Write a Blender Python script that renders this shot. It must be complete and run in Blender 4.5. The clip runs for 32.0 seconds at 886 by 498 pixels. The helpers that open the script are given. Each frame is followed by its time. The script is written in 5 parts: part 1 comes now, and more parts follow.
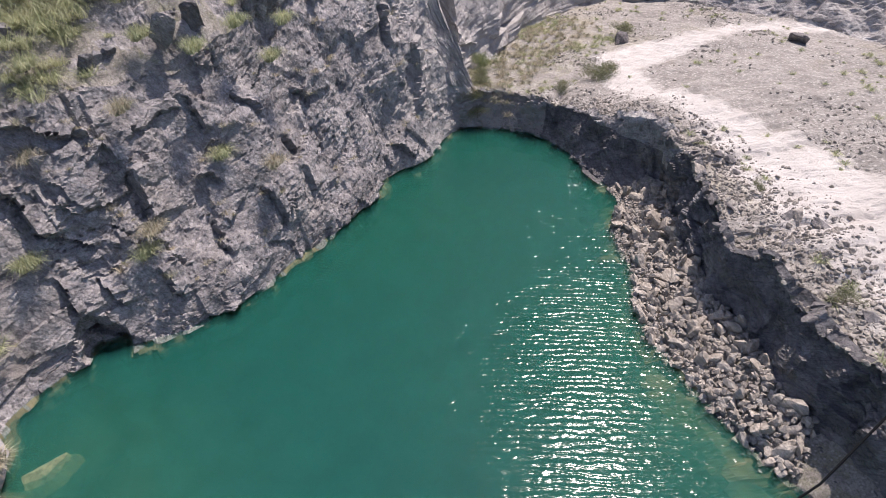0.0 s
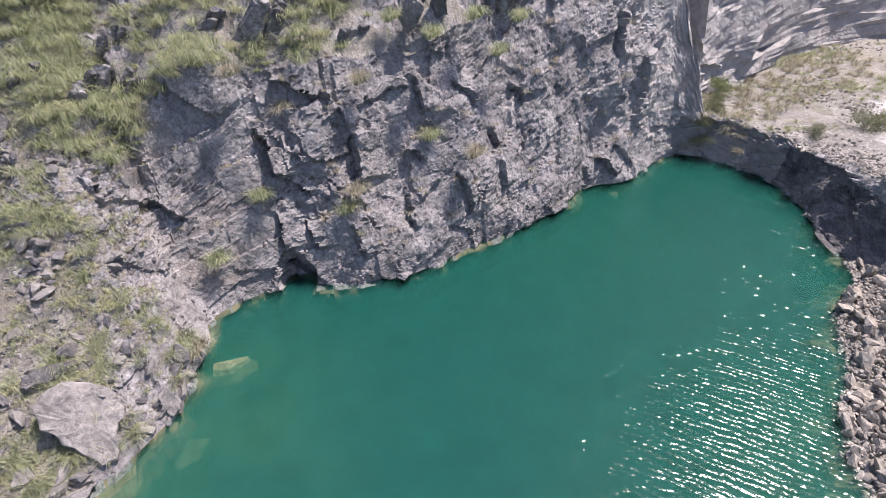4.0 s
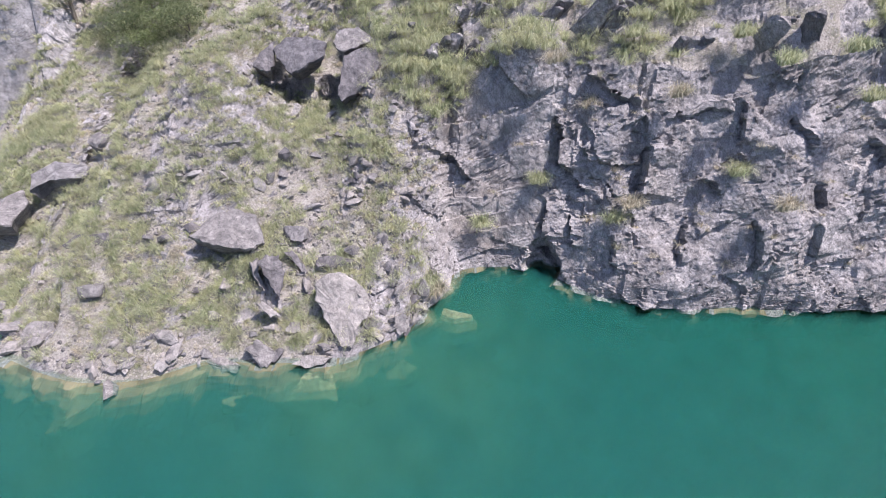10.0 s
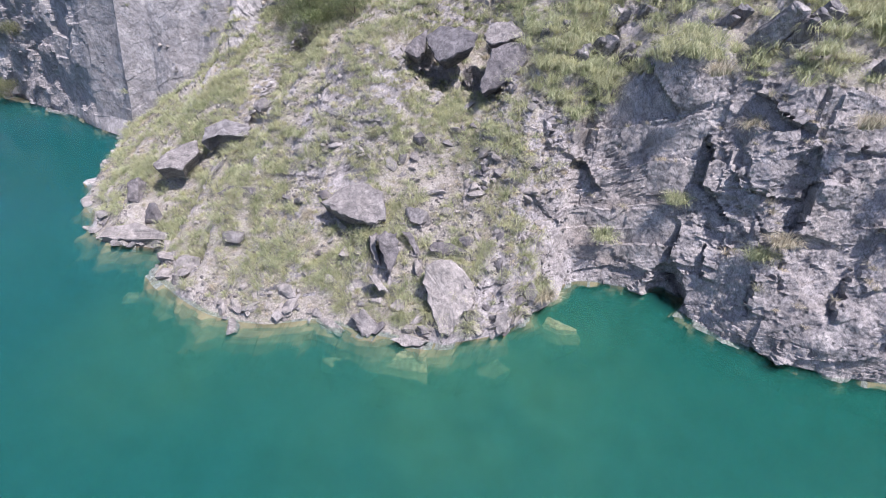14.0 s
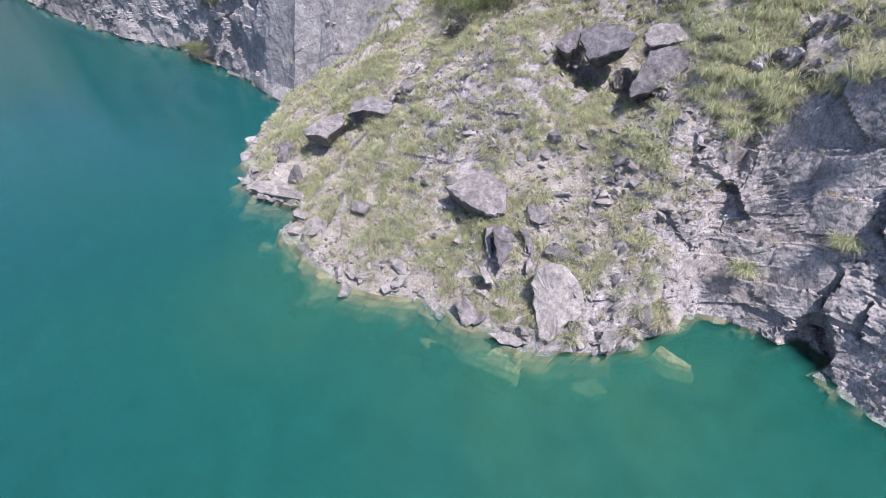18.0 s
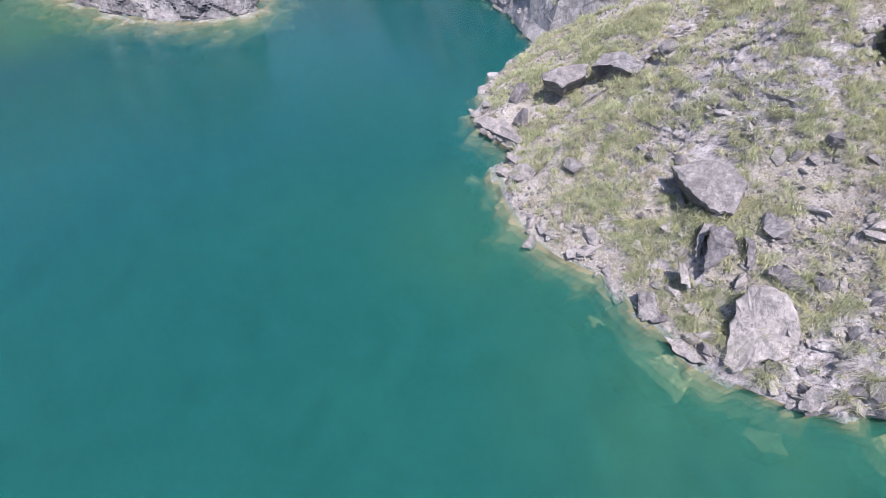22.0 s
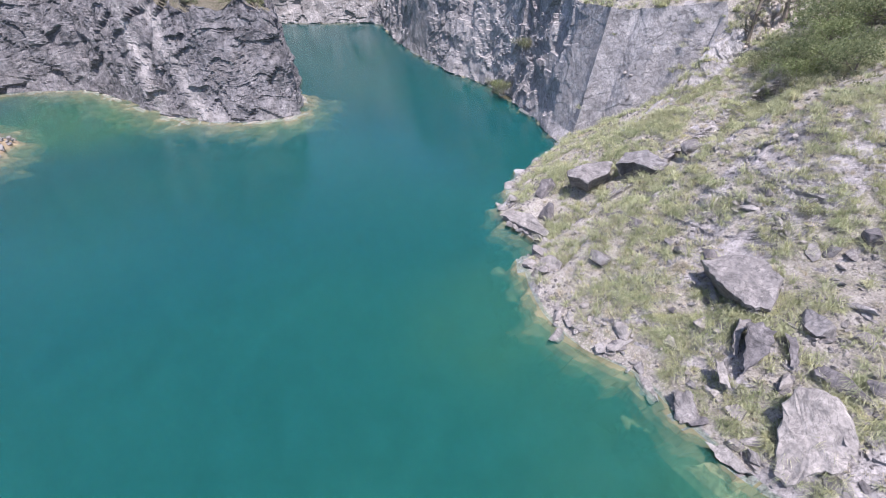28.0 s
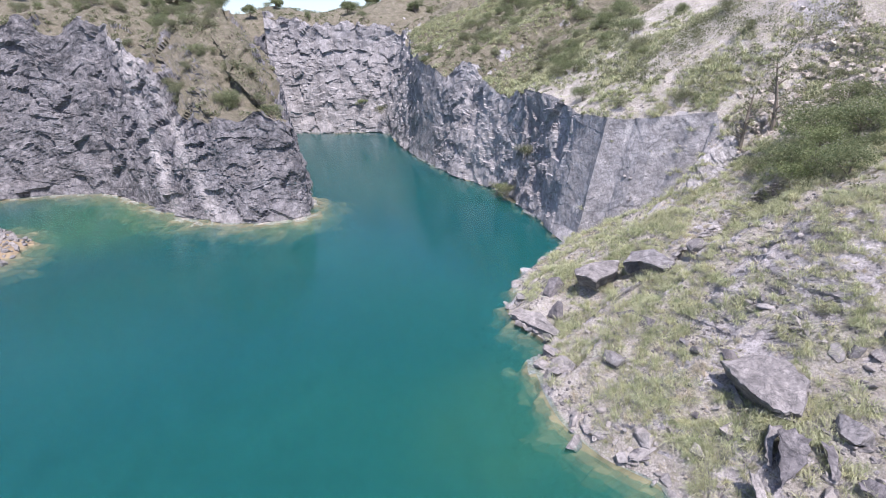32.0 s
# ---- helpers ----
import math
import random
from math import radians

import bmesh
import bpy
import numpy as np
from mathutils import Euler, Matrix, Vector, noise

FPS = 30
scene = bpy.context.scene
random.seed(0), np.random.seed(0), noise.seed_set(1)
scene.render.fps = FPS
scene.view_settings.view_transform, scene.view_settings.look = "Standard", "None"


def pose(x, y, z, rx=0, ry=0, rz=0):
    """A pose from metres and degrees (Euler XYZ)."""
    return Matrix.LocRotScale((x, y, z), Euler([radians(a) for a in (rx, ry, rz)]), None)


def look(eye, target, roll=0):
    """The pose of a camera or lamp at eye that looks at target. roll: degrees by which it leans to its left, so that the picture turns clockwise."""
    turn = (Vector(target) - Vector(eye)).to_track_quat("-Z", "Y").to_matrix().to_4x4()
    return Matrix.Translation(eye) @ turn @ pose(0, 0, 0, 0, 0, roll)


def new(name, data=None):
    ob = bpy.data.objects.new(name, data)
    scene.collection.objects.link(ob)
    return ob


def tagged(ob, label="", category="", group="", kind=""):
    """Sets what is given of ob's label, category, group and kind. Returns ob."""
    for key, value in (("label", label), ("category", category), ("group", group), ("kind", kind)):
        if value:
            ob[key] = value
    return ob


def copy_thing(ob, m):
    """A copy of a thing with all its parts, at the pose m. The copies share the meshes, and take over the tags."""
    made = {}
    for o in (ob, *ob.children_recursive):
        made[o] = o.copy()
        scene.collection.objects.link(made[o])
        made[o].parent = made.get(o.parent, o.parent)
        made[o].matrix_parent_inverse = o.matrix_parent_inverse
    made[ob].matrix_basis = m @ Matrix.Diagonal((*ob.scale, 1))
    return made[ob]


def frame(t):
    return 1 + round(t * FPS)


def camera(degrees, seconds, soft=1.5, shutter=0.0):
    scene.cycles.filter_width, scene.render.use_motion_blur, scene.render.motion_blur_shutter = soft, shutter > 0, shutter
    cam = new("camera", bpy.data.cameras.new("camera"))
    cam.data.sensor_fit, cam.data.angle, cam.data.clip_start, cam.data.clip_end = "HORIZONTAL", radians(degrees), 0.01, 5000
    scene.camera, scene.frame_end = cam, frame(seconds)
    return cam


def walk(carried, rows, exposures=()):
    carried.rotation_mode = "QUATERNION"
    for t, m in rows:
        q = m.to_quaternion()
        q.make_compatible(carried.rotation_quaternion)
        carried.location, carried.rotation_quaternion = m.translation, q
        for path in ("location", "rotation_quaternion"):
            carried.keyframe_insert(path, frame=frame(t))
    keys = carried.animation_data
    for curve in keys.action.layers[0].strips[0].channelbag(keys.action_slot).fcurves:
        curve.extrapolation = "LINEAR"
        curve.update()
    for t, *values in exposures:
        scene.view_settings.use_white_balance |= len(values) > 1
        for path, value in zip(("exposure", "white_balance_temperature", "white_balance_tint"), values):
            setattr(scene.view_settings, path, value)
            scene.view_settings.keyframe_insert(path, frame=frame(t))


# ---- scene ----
cam = camera(82.22, 32.0, soft=0.9)


def drone(t, x, y, z, pitch, yaw, roll):
    """One row of the flight: seconds, place, and the gimbal's angles in degrees."""
    return t, pose(x, y, z, 90 + pitch, 0, yaw) @ pose(0, 0, 0, 0, 0, roll)


walk(cam, [
    drone(0.0, -1.14, -0.88, 30.73, -37.76, -55.11, -0.58),
    drone(1.0, -1.22, -0.78, 30.75, -37.80, -48.20, -0.43),
    drone(2.0, -1.10, -0.65, 30.75, -37.95, -42.59, -0.27),
    drone(3.0, -0.77, -0.48, 30.71, -37.77, -36.63, -0.33),
    drone(3.5, -0.61, -0.40, 30.69, -37.67, -33.68, -0.32),
    drone(5.5, -0.11, -0.68, 30.89, -37.84, -20.27, -0.25),
    drone(6.0, -0.07, -0.67, 30.87, -37.96, -17.31, -0.22),
    drone(7.0, -0.00, -0.65, 30.83, -37.85, -11.48, -0.35),
    drone(8.0, 0.07, -0.68, 30.81, -37.96, -5.63, -0.30),
    drone(9.0, 0.13, -0.75, 30.80, -38.02, 0.48, -0.23),
    drone(10.0, 0.16, -0.70, 30.76, -37.74, 5.37, -0.47),
    drone(11.0, 0.19, -0.66, 30.72, -37.61, 10.17, -0.54),
    drone(12.0, 0.12, -0.65, 30.61, -37.74, 14.03, -0.47),
    drone(13.0, 0.05, -0.65, 30.51, -37.79, 17.70, -0.24),
    drone(14.0, 0.13, -0.48, 30.21, -37.63, 21.50, -0.22),
    drone(14.5, 0.18, -0.40, 30.06, -37.59, 23.89, -0.22),
    drone(16.5, 0.05, -0.05, 29.85, -37.60, 31.75, -0.29),
    drone(17.0, 0.08, -0.07, 29.81, -37.63, 33.97, -0.30),
    drone(18.0, 0.14, -0.10, 29.74, -38.01, 37.97, -0.29),
    drone(18.5, 0.16, -0.05, 29.68, -38.64, 41.00, -0.34),
    drone(19.0, 0.18, 0.01, 29.62, -39.85, 44.78, -0.35),
    drone(19.5, 0.26, 0.19, 29.51, -42.57, 48.54, -0.62),
    drone(20.0, 0.35, 0.37, 29.40, -45.51, 52.16, -0.73),
    drone(20.5, 0.39, 0.56, 29.33, -45.10, 56.03, -0.92),
    drone(21.0, 0.43, 0.75, 29.26, -43.87, 60.32, -1.47),
    drone(21.5, 0.45, 0.94, 29.20, -42.75, 64.40, -1.74),
    drone(22.0, 0.46, 1.12, 29.14, -42.57, 67.77, -2.11),
    drone(22.5, 0.47, 1.15, 29.12, -42.58, 69.36, -2.21),
    drone(23.0, 0.49, 1.18, 29.09, -41.80, 69.91, -2.40),
    drone(24.0, 0.52, 1.24, 29.04, -39.57, 70.43, -2.67),
    drone(25.0, 0.49, 1.29, 28.98, -37.08, 70.79, -2.79),
    drone(25.5, 0.47, 1.31, 28.95, -36.27, 70.93, -2.89),
    drone(27.5, 0.52, 1.24, 28.91, -33.02, 71.07, -2.96),
    drone(28.0, 0.54, 1.22, 28.90, -32.06, 71.02, -2.90),
    drone(29.0, 0.42, 1.18, 28.74, -29.96, 70.98, -2.95),
    drone(29.5, 0.37, 1.16, 28.66, -28.90, 71.05, -2.96),
    drone(30.0, 0.31, 1.13, 28.58, -27.68, 71.07, -2.94),
    drone(30.5, 0.24, 1.07, 28.64, -26.11, 71.06, -2.92),
    drone(31.0, 0.18, 1.01, 28.69, -24.32, 70.97, -2.91),
    drone(31.5, 0.11, 0.94, 28.74, -22.63, 70.87, -2.89),
    drone(32.0, 0.04, 0.88, 28.80, -20.99, 70.82, -2.89),
], exposures=[(0.0, 0.3, 7000, 20), (3.0, 0.42, 6900, 20), (6.0, 0.7, 6600, 21), (32.0, 0.75, 6350, 21)])

# ---- world, sun, exposure ----
SUN_AZ, SUN_EL = 91.0, 65.0          # degrees clockwise from +y, degrees above the horizon
world = bpy.data.worlds.new("sky")
scene.world = world
world.use_nodes = True
wn = world.node_tree.nodes
sky = wn.new("ShaderNodeTexSky")
sky.sky_type = "NISHITA"
sky.sun_disc = False
sky.sun_elevation = radians(SUN_EL)
sky.sun_rotation = radians(SUN_AZ)
wn["Background"].inputs["Strength"].default_value = 0.128
world.node_tree.links.new(sky.outputs[0], wn["Background"].inputs["Color"])
sun_data = bpy.data.lights.new("sun", "SUN")
sun_data.energy, sun_data.angle, sun_data.color = 4.7, radians(0.5), (1.0, 0.95, 0.88)
sun = new("sun", sun_data)
to_sun = Vector((math.sin(radians(SUN_AZ)) * math.cos(radians(SUN_EL)),
                 math.cos(radians(SUN_AZ)) * math.cos(radians(SUN_EL)), math.sin(radians(SUN_EL))))
sun.matrix_world = look(to_sun * 300, (0, 0, 0))


# ---- materials ----
def material(name, rough=0.85):
    m = bpy.data.materials.new(name)
    m.use_nodes = True
    nt = m.node_tree
    b = nt.nodes["Principled BSDF"]
    b.inputs["Roughness"].default_value = rough
    b.inputs["Specular IOR Level"].default_value = 0.25
    return m, nt, b


def node(nt, kind, **values):
    n = nt.nodes.new("ShaderNode" + kind)
    for k, v in values.items():
        k = k.replace("_", " ")
        if k in n.inputs:
            n.inputs[k].default_value = v
    return n


def coords(nt, sx=1.0, sy=1.0, sz=1.0, turn=(0, 0, 0)):
    """World-space coordinates, stretched and turned."""
    g = nt.nodes.new("ShaderNodeNewGeometry")
    m = nt.nodes.new("ShaderNodeMapping")
    m.vector_type = "TEXTURE"
    m.inputs["Scale"].default_value = (1 / sx, 1 / sy, 1 / sz)
    m.inputs["Rotation"].default_value = [radians(a) for a in turn]
    nt.links.new(g.outputs["Position"], m.inputs["Vector"])
    return m.outputs[0]


def tex_noise(nt, vec, scale, detail=6, rough=0.6, warp=0.0):
    n = nt.nodes.new("ShaderNodeTexNoise")
    n.inputs["Scale"].default_value, n.inputs["Detail"].default_value = scale, detail
    n.inputs["Roughness"].default_value, n.inputs["Distortion"].default_value = rough, warp
    nt.links.new(vec, n.inputs["Vector"])
    return n.outputs["Fac"]


def tex_cells(nt, vec, scale, feature="F1", out="Distance"):
    n = nt.nodes.new("ShaderNodeTexVoronoi")
    n.feature = feature
    n.inputs["Scale"].default_value = scale
    nt.links.new(vec, n.inputs["Vector"])
    return n.outputs[out]


def ramp(nt, fac, stops):
    r = nt.nodes.new("ShaderNodeValToRGB")
    e = r.color_ramp.elements
    while len(e) < len(stops):
        e.new(0.5)
    for i, (p, c) in enumerate(stops):
        e[i].position = p
        e[i].color = (*c, 1) if len(c) == 3 else c
    nt.links.new(fac, r.inputs[0])
    return r.outputs[0]


def grey(v):
    return (v, v, v)


def blend(nt, fac, a, b, mode="MIX"):
    m = nt.nodes.new("ShaderNodeMix")
    m.data_type, m.blend_type = "RGBA", mode
    for sock, v in ((m.inputs[0], fac), (m.inputs[6], a), (m.inputs[7], b)):
        if isinstance(v, (int, float)):
            sock.default_value = v
        elif isinstance(v, tuple):
            sock.default_value = (*v, 1)
        else:
            nt.links.new(v, sock)
    return m.outputs[2]


def bump(nt, b, height, strength, distance):
    n = nt.nodes.new("ShaderNodeBump")
    n.inputs["Strength"].default_value, n.inputs["Distance"].default_value = strength, distance
    nt.links.new(height, n.inputs["Height"])
    old = b.inputs["Normal"].links
    if old:
        nt.links.new(old[0].from_socket, n.inputs["Normal"])
    nt.links.new(n.outputs[0], b.inputs["Normal"])


def facets(nt, col, vec, size):
    """Broken faces of slightly different tone, with fine streaks across them."""
    warp = nt.nodes.new("ShaderNodeTexNoise")
    warp.inputs["Scale"].default_value, warp.inputs["Detail"].default_value = 0.8 * size, 3
    nt.links.new(vec, warp.inputs["Vector"])
    moved = blend(nt, 0.5, vec, warp.outputs["Color"], "ADD")
    for k, (sc, lo, hi) in enumerate(((0.55, 0.9, 1.08), (1.5, 0.88, 1.1), (4.0, 0.9, 1.08))):
        n = nt.nodes.new("ShaderNodeTexVoronoi")
        n.inputs["Scale"].default_value = sc * size
        nt.links.new(moved, n.inputs["Vector"])
        one = nt.nodes.new("ShaderNodeSeparateColor")
        nt.links.new(n.outputs["Color"], one.inputs[0])
        col = blend(nt, 1.0, col, ramp(nt, one.outputs[k % 3], [(0.0, grey(lo)), (0.5, grey(1.0)), (1.0, grey(hi))]), "MULTIPLY")
    streak = tex_noise(nt, vec, 3.0 * size, 8, 0.66, 0.5)
    return blend(nt, 1.0, col, ramp(nt, streak, [(0.32, grey(0.78)), (0.5, grey(1.0)), (0.68, grey(1.14))]), "MULTIPLY")


def tilted_faces(nt, vec, scale, wobble=0.35):
    """Height of a surface broken into flat faces, each tilted its own way."""
    warp = nt.nodes.new("ShaderNodeTexNoise")
    warp.inputs["Scale"].default_value, warp.inputs["Detail"].default_value = scale * 1.7, 3
    nt.links.new(vec, warp.inputs["Vector"])
    moved = blend(nt, wobble / scale, vec, warp.outputs["Color"], "ADD")
    cell = nt.nodes.new("ShaderNodeTexVoronoi")
    cell.inputs["Scale"].default_value = scale
    nt.links.new(moved, cell.inputs["Vector"])
    away = nt.nodes.new("ShaderNodeVectorMath")
    away.operation = "SUBTRACT"
    nt.links.new(moved, away.inputs[0])
    nt.links.new(cell.outputs["Position"], away.inputs[1])
    lean = nt.nodes.new("ShaderNodeVectorMath")
    lean.operation = "SUBTRACT"
    lean.inputs[1].default_value = (0.5, 0.5, 0.5)
    nt.links.new(cell.outputs["Color"], lean.inputs[0])
    dot = nt.nodes.new("ShaderNodeVectorMath")
    dot.operation = "DOT_PRODUCT"
    nt.links.new(away.outputs[0], dot.inputs[0])
    nt.links.new(lean.outputs[0], dot.inputs[1])
    return dot.outputs["Value"]


def broken_bump(nt, b, vec, scale, amount):
    """Relief of broken rock at three sizes, with grain over it."""
    bump(nt, b, tilted_faces(nt, vec, 0.8 * scale, 0.2), 1.0, 0.7 * amount)
    bump(nt, b, tilted_faces(nt, vec, 2.6 * scale, 0.3), 1.0, 1.0 * amount)
    bump(nt, b, tilted_faces(nt, vec, 6.5 * scale, 0.4), 1.0, 1.3 * amount)
    bump(nt, b, tex_noise(nt, vec, 4.0 * scale, 8, 0.72), 1.0, 0.2 * amount / scale)


def rock_material(name, dark, mid, light, rust=0.25, chalk=0.3, lean=(10, 28, 0), scale=1.0, amount=0.55, drips=0.12):
    m, nt, b = material(name, 0.8)
    flat = coords(nt, 1, 1, 1)
    band = coords(nt, 0.75, 0.75, 1.35, lean)
    drip = coords(nt, 1.2, 1.2, drips, (0, 8, 0))
    col = ramp(nt, tex_noise(nt, band, 0.45, 9, 0.68, 0.5), [(0.3, dark), (0.5, mid), (0.7, light)])
    col = blend(nt, ramp(nt, tex_noise(nt, drip, 0.9, 6, 0.62), [(0.55, grey(0)), (0.72, grey(chalk))]), col, (0.50, 0.48, 0.48))
    col = blend(nt, ramp(nt, tex_noise(nt, flat, 0.16, 5, 0.6), [(0.52, grey(0)), (0.72, grey(rust))]), col, (0.33, 0.27, 0.22))
    col = blend(nt, ramp(nt, tex_noise(nt, flat, 7.0, 6, 0.75), [(0.33, grey(0.5)), (0.54, grey(0))]), col, tuple(c * 0.4 for c in dark))
    col = facets(nt, col, coords(nt, 0.8, 0.8, 0.9, (15, -20, 0)), 0.9 * scale)
    cracks = ramp(nt, tex_cells(nt, band, 0.9 * scale, "DISTANCE_TO_EDGE"), [(0.0, grey(0)), (0.03, grey(1))])
    col = blend(nt, ramp(nt, tex_noise(nt, flat, 0.5, 4), [(0.47, grey(0)), (0.6, grey(0.55))]), col, blend(nt, cracks, tuple(c * 0.45 for c in dark), col))
    for turn in ((4, 62, 15), (70, -12, 40)):
        hair = tex_noise(nt, coords(nt, 0.35, 0.35, 3.2, turn), 0.8 * scale, 6, 0.7, 0.6)
        col = blend(nt, ramp(nt, hair, [(0.482, grey(0)), (0.5, grey(0.6)), (0.518, grey(0))]), col, tuple(c * 0.4 for c in dark))
    veins = ramp(nt, tex_noise(nt, coords(nt, 0.5, 0.5, 1.8, (0, 30, 20)), 1.1 * scale, 8, 0.72, 1.0), [(0.63, grey(0)), (0.70, grey(0.35))])
    col = blend(nt, veins, col, (0.52, 0.50, 0.49))
    paler = nt.nodes.new("ShaderNodeAttribute")
    paler.attribute_name = "pale"
    add = nt.nodes.new("ShaderNodeMath")
    add.operation = "MULTIPLY_ADD"
    nt.links.new(tex_noise(nt, band, 0.5 * scale, 9, 0.7, 0.5), add.inputs[0])
    add.inputs[1].default_value = 1.0
    nt.links.new(paler.outputs["Fac"], add.inputs[2])
    chalky = ramp(nt, tex_noise(nt, band, 1.6 * scale, 8, 0.7), [(0.3, (0.31, 0.30, 0.305)), (0.55, (0.41, 0.395, 0.397)), (0.75, (0.52, 0.505, 0.50))])
    col = blend(nt, ramp(nt, add.outputs[0], [(0.7, grey(0)), (1.15, grey(0.65))]), col, chalky)
    nt.links.new(col, b.inputs["Base Color"])
    broken_bump(nt, b, band, scale, amount)
    return m


ROCK = rock_material("grey_schist", (0.225, 0.218, 0.231), (0.34, 0.328, 0.343), (0.465, 0.45, 0.457), 0.25, 0.18)
# dark rock of headland and crags; on the quarry bank it stands for shade
DARK = rock_material("dark_and_shaded_schist", (0.115, 0.115, 0.127), (0.195, 0.192, 0.209), (0.305, 0.298, 0.312), 0.12, 0.3, scale=0.5, amount=0.5)
SLAB = rock_material("slab_wall_rock", (0.225, 0.222, 0.234), (0.33, 0.324, 0.338), (0.44, 0.432, 0.442), 0.1, 0.75, scale=0.7, amount=0.16, drips=0.07)
SMOOTH = rock_material("smooth_schist", (0.205, 0.196, 0.203), (0.32, 0.306, 0.312), (0.43, 0.413, 0.415), 0.45, 0.25, amount=0.34)
PALE = rock_material("pale_rock", (0.26, 0.25, 0.26), (0.42, 0.405, 0.41), (0.60, 0.585, 0.58), 0.15, 0.5, scale=0.6, amount=0.4)


def soil_material(name, low, mid, high, green):
    m, nt, b = material(name, 0.95)
    p = coords(nt)
    col = ramp(nt, tex_noise(nt, p, 0.5, 10, 0.75), [(0.3, low), (0.5, mid), (0.68, high)])
    col = blend(nt, ramp(nt, tex_noise(nt, p, 0.8, 9, 0.75), [(0.5, grey(0)), (0.6, grey(0.6))]), col, green)
    col = blend(nt, ramp(nt, tex_noise(nt, p, 6.0, 7, 0.8), [(0.38, grey(0.75)), (0.55, grey(0))]), col, tuple(c * 0.35 for c in mid))
    col = blend(nt, ramp(nt, tex_cells(nt, p, 3.5), [(0.12, grey(0.7)), (0.3, grey(0))]), col, high)
    nt.links.new(col, b.inputs["Base Color"])
    bump(nt, b, tex_noise(nt, p, 4.5, 10, 0.8), 1.0, 0.3)
    return m


def quarry_material():
    m, nt, b = material("quarry_floor", 0.95)
    p = coords(nt)
    dusty = nt.nodes.new("ShaderNodeAttribute")
    dusty.attribute_name = "dust"
    add = nt.nodes.new("ShaderNodeMath")
    add.operation = "MULTIPLY_ADD"
    nt.links.new(tex_noise(nt, p, 0.55, 8, 0.7, 0.3), add.inputs[0])
    add.inputs[1].default_value = 0.9
    nt.links.new(dusty.outputs["Fac"], add.inputs[2])
    dust = ramp(nt, add.outputs[0], [(0.72, grey(0)), (0.95, grey(1))])
    gravel = ramp(nt, tex_noise(nt, p, 0.3, 10, 0.75, 0.5), [(0.3, (0.22, 0.208, 0.20)), (0.5, (0.335, 0.318, 0.308)), (0.7, (0.45, 0.432, 0.42))])
    gravel = blend(nt, ramp(nt, tex_noise(nt, p, 2.2, 9, 0.8), [(0.4, grey(0.6)), (0.58, grey(0))]), gravel, (0.2, 0.185, 0.17))
    gravel = blend(nt, ramp(nt, tex_cells(nt, p, 2.0), [(0.14, grey(0.7)), (0.36, grey(0))]), gravel, (0.55, 0.53, 0.51))
    gravel = blend(nt, ramp(nt, tex_noise(nt, p, 0.07, 5, 0.6), [(0.52, grey(0)), (0.66, grey(0.45))]), gravel, (0.34, 0.31, 0.22))
    pale = ramp(nt, tex_noise(nt, p, 0.2, 9, 0.7), [(0.3, (0.44, 0.415, 0.40)), (0.5, (0.525, 0.50, 0.49)), (0.7, (0.60, 0.58, 0.57))])
    nt.links.new(blend(nt, dust, gravel, pale), b.inputs["Base Color"])
    bump(nt, b, tex_noise(nt, p, 2.5, 9, 0.78), 0.8, 0.25)
    return m


SOIL = soil_material("dry_soil", (0.26, 0.242, 0.218), (0.42, 0.395, 0.37), (0.57, 0.545, 0.525), (0.33, 0.34, 0.225))
SCRUBLAND = soil_material("scrub_soil", (0.105, 0.095, 0.072), (0.18, 0.165, 0.128), (0.29, 0.265, 0.22), (0.10, 0.11, 0.06))
DUST = GRAVEL = quarry_material()


def bed_material():
    m, nt, b = material("lake_bed", 0.95)
    col = ramp(nt, tex_noise(nt, coords(nt), 0.5, 7, 0.65), [(0.35, (0.17, 0.135, 0.092)), (0.65, (0.31, 0.25, 0.17))])
    nt.links.new(col, b.inputs["Base Color"])
    return m


BED = bed_material()


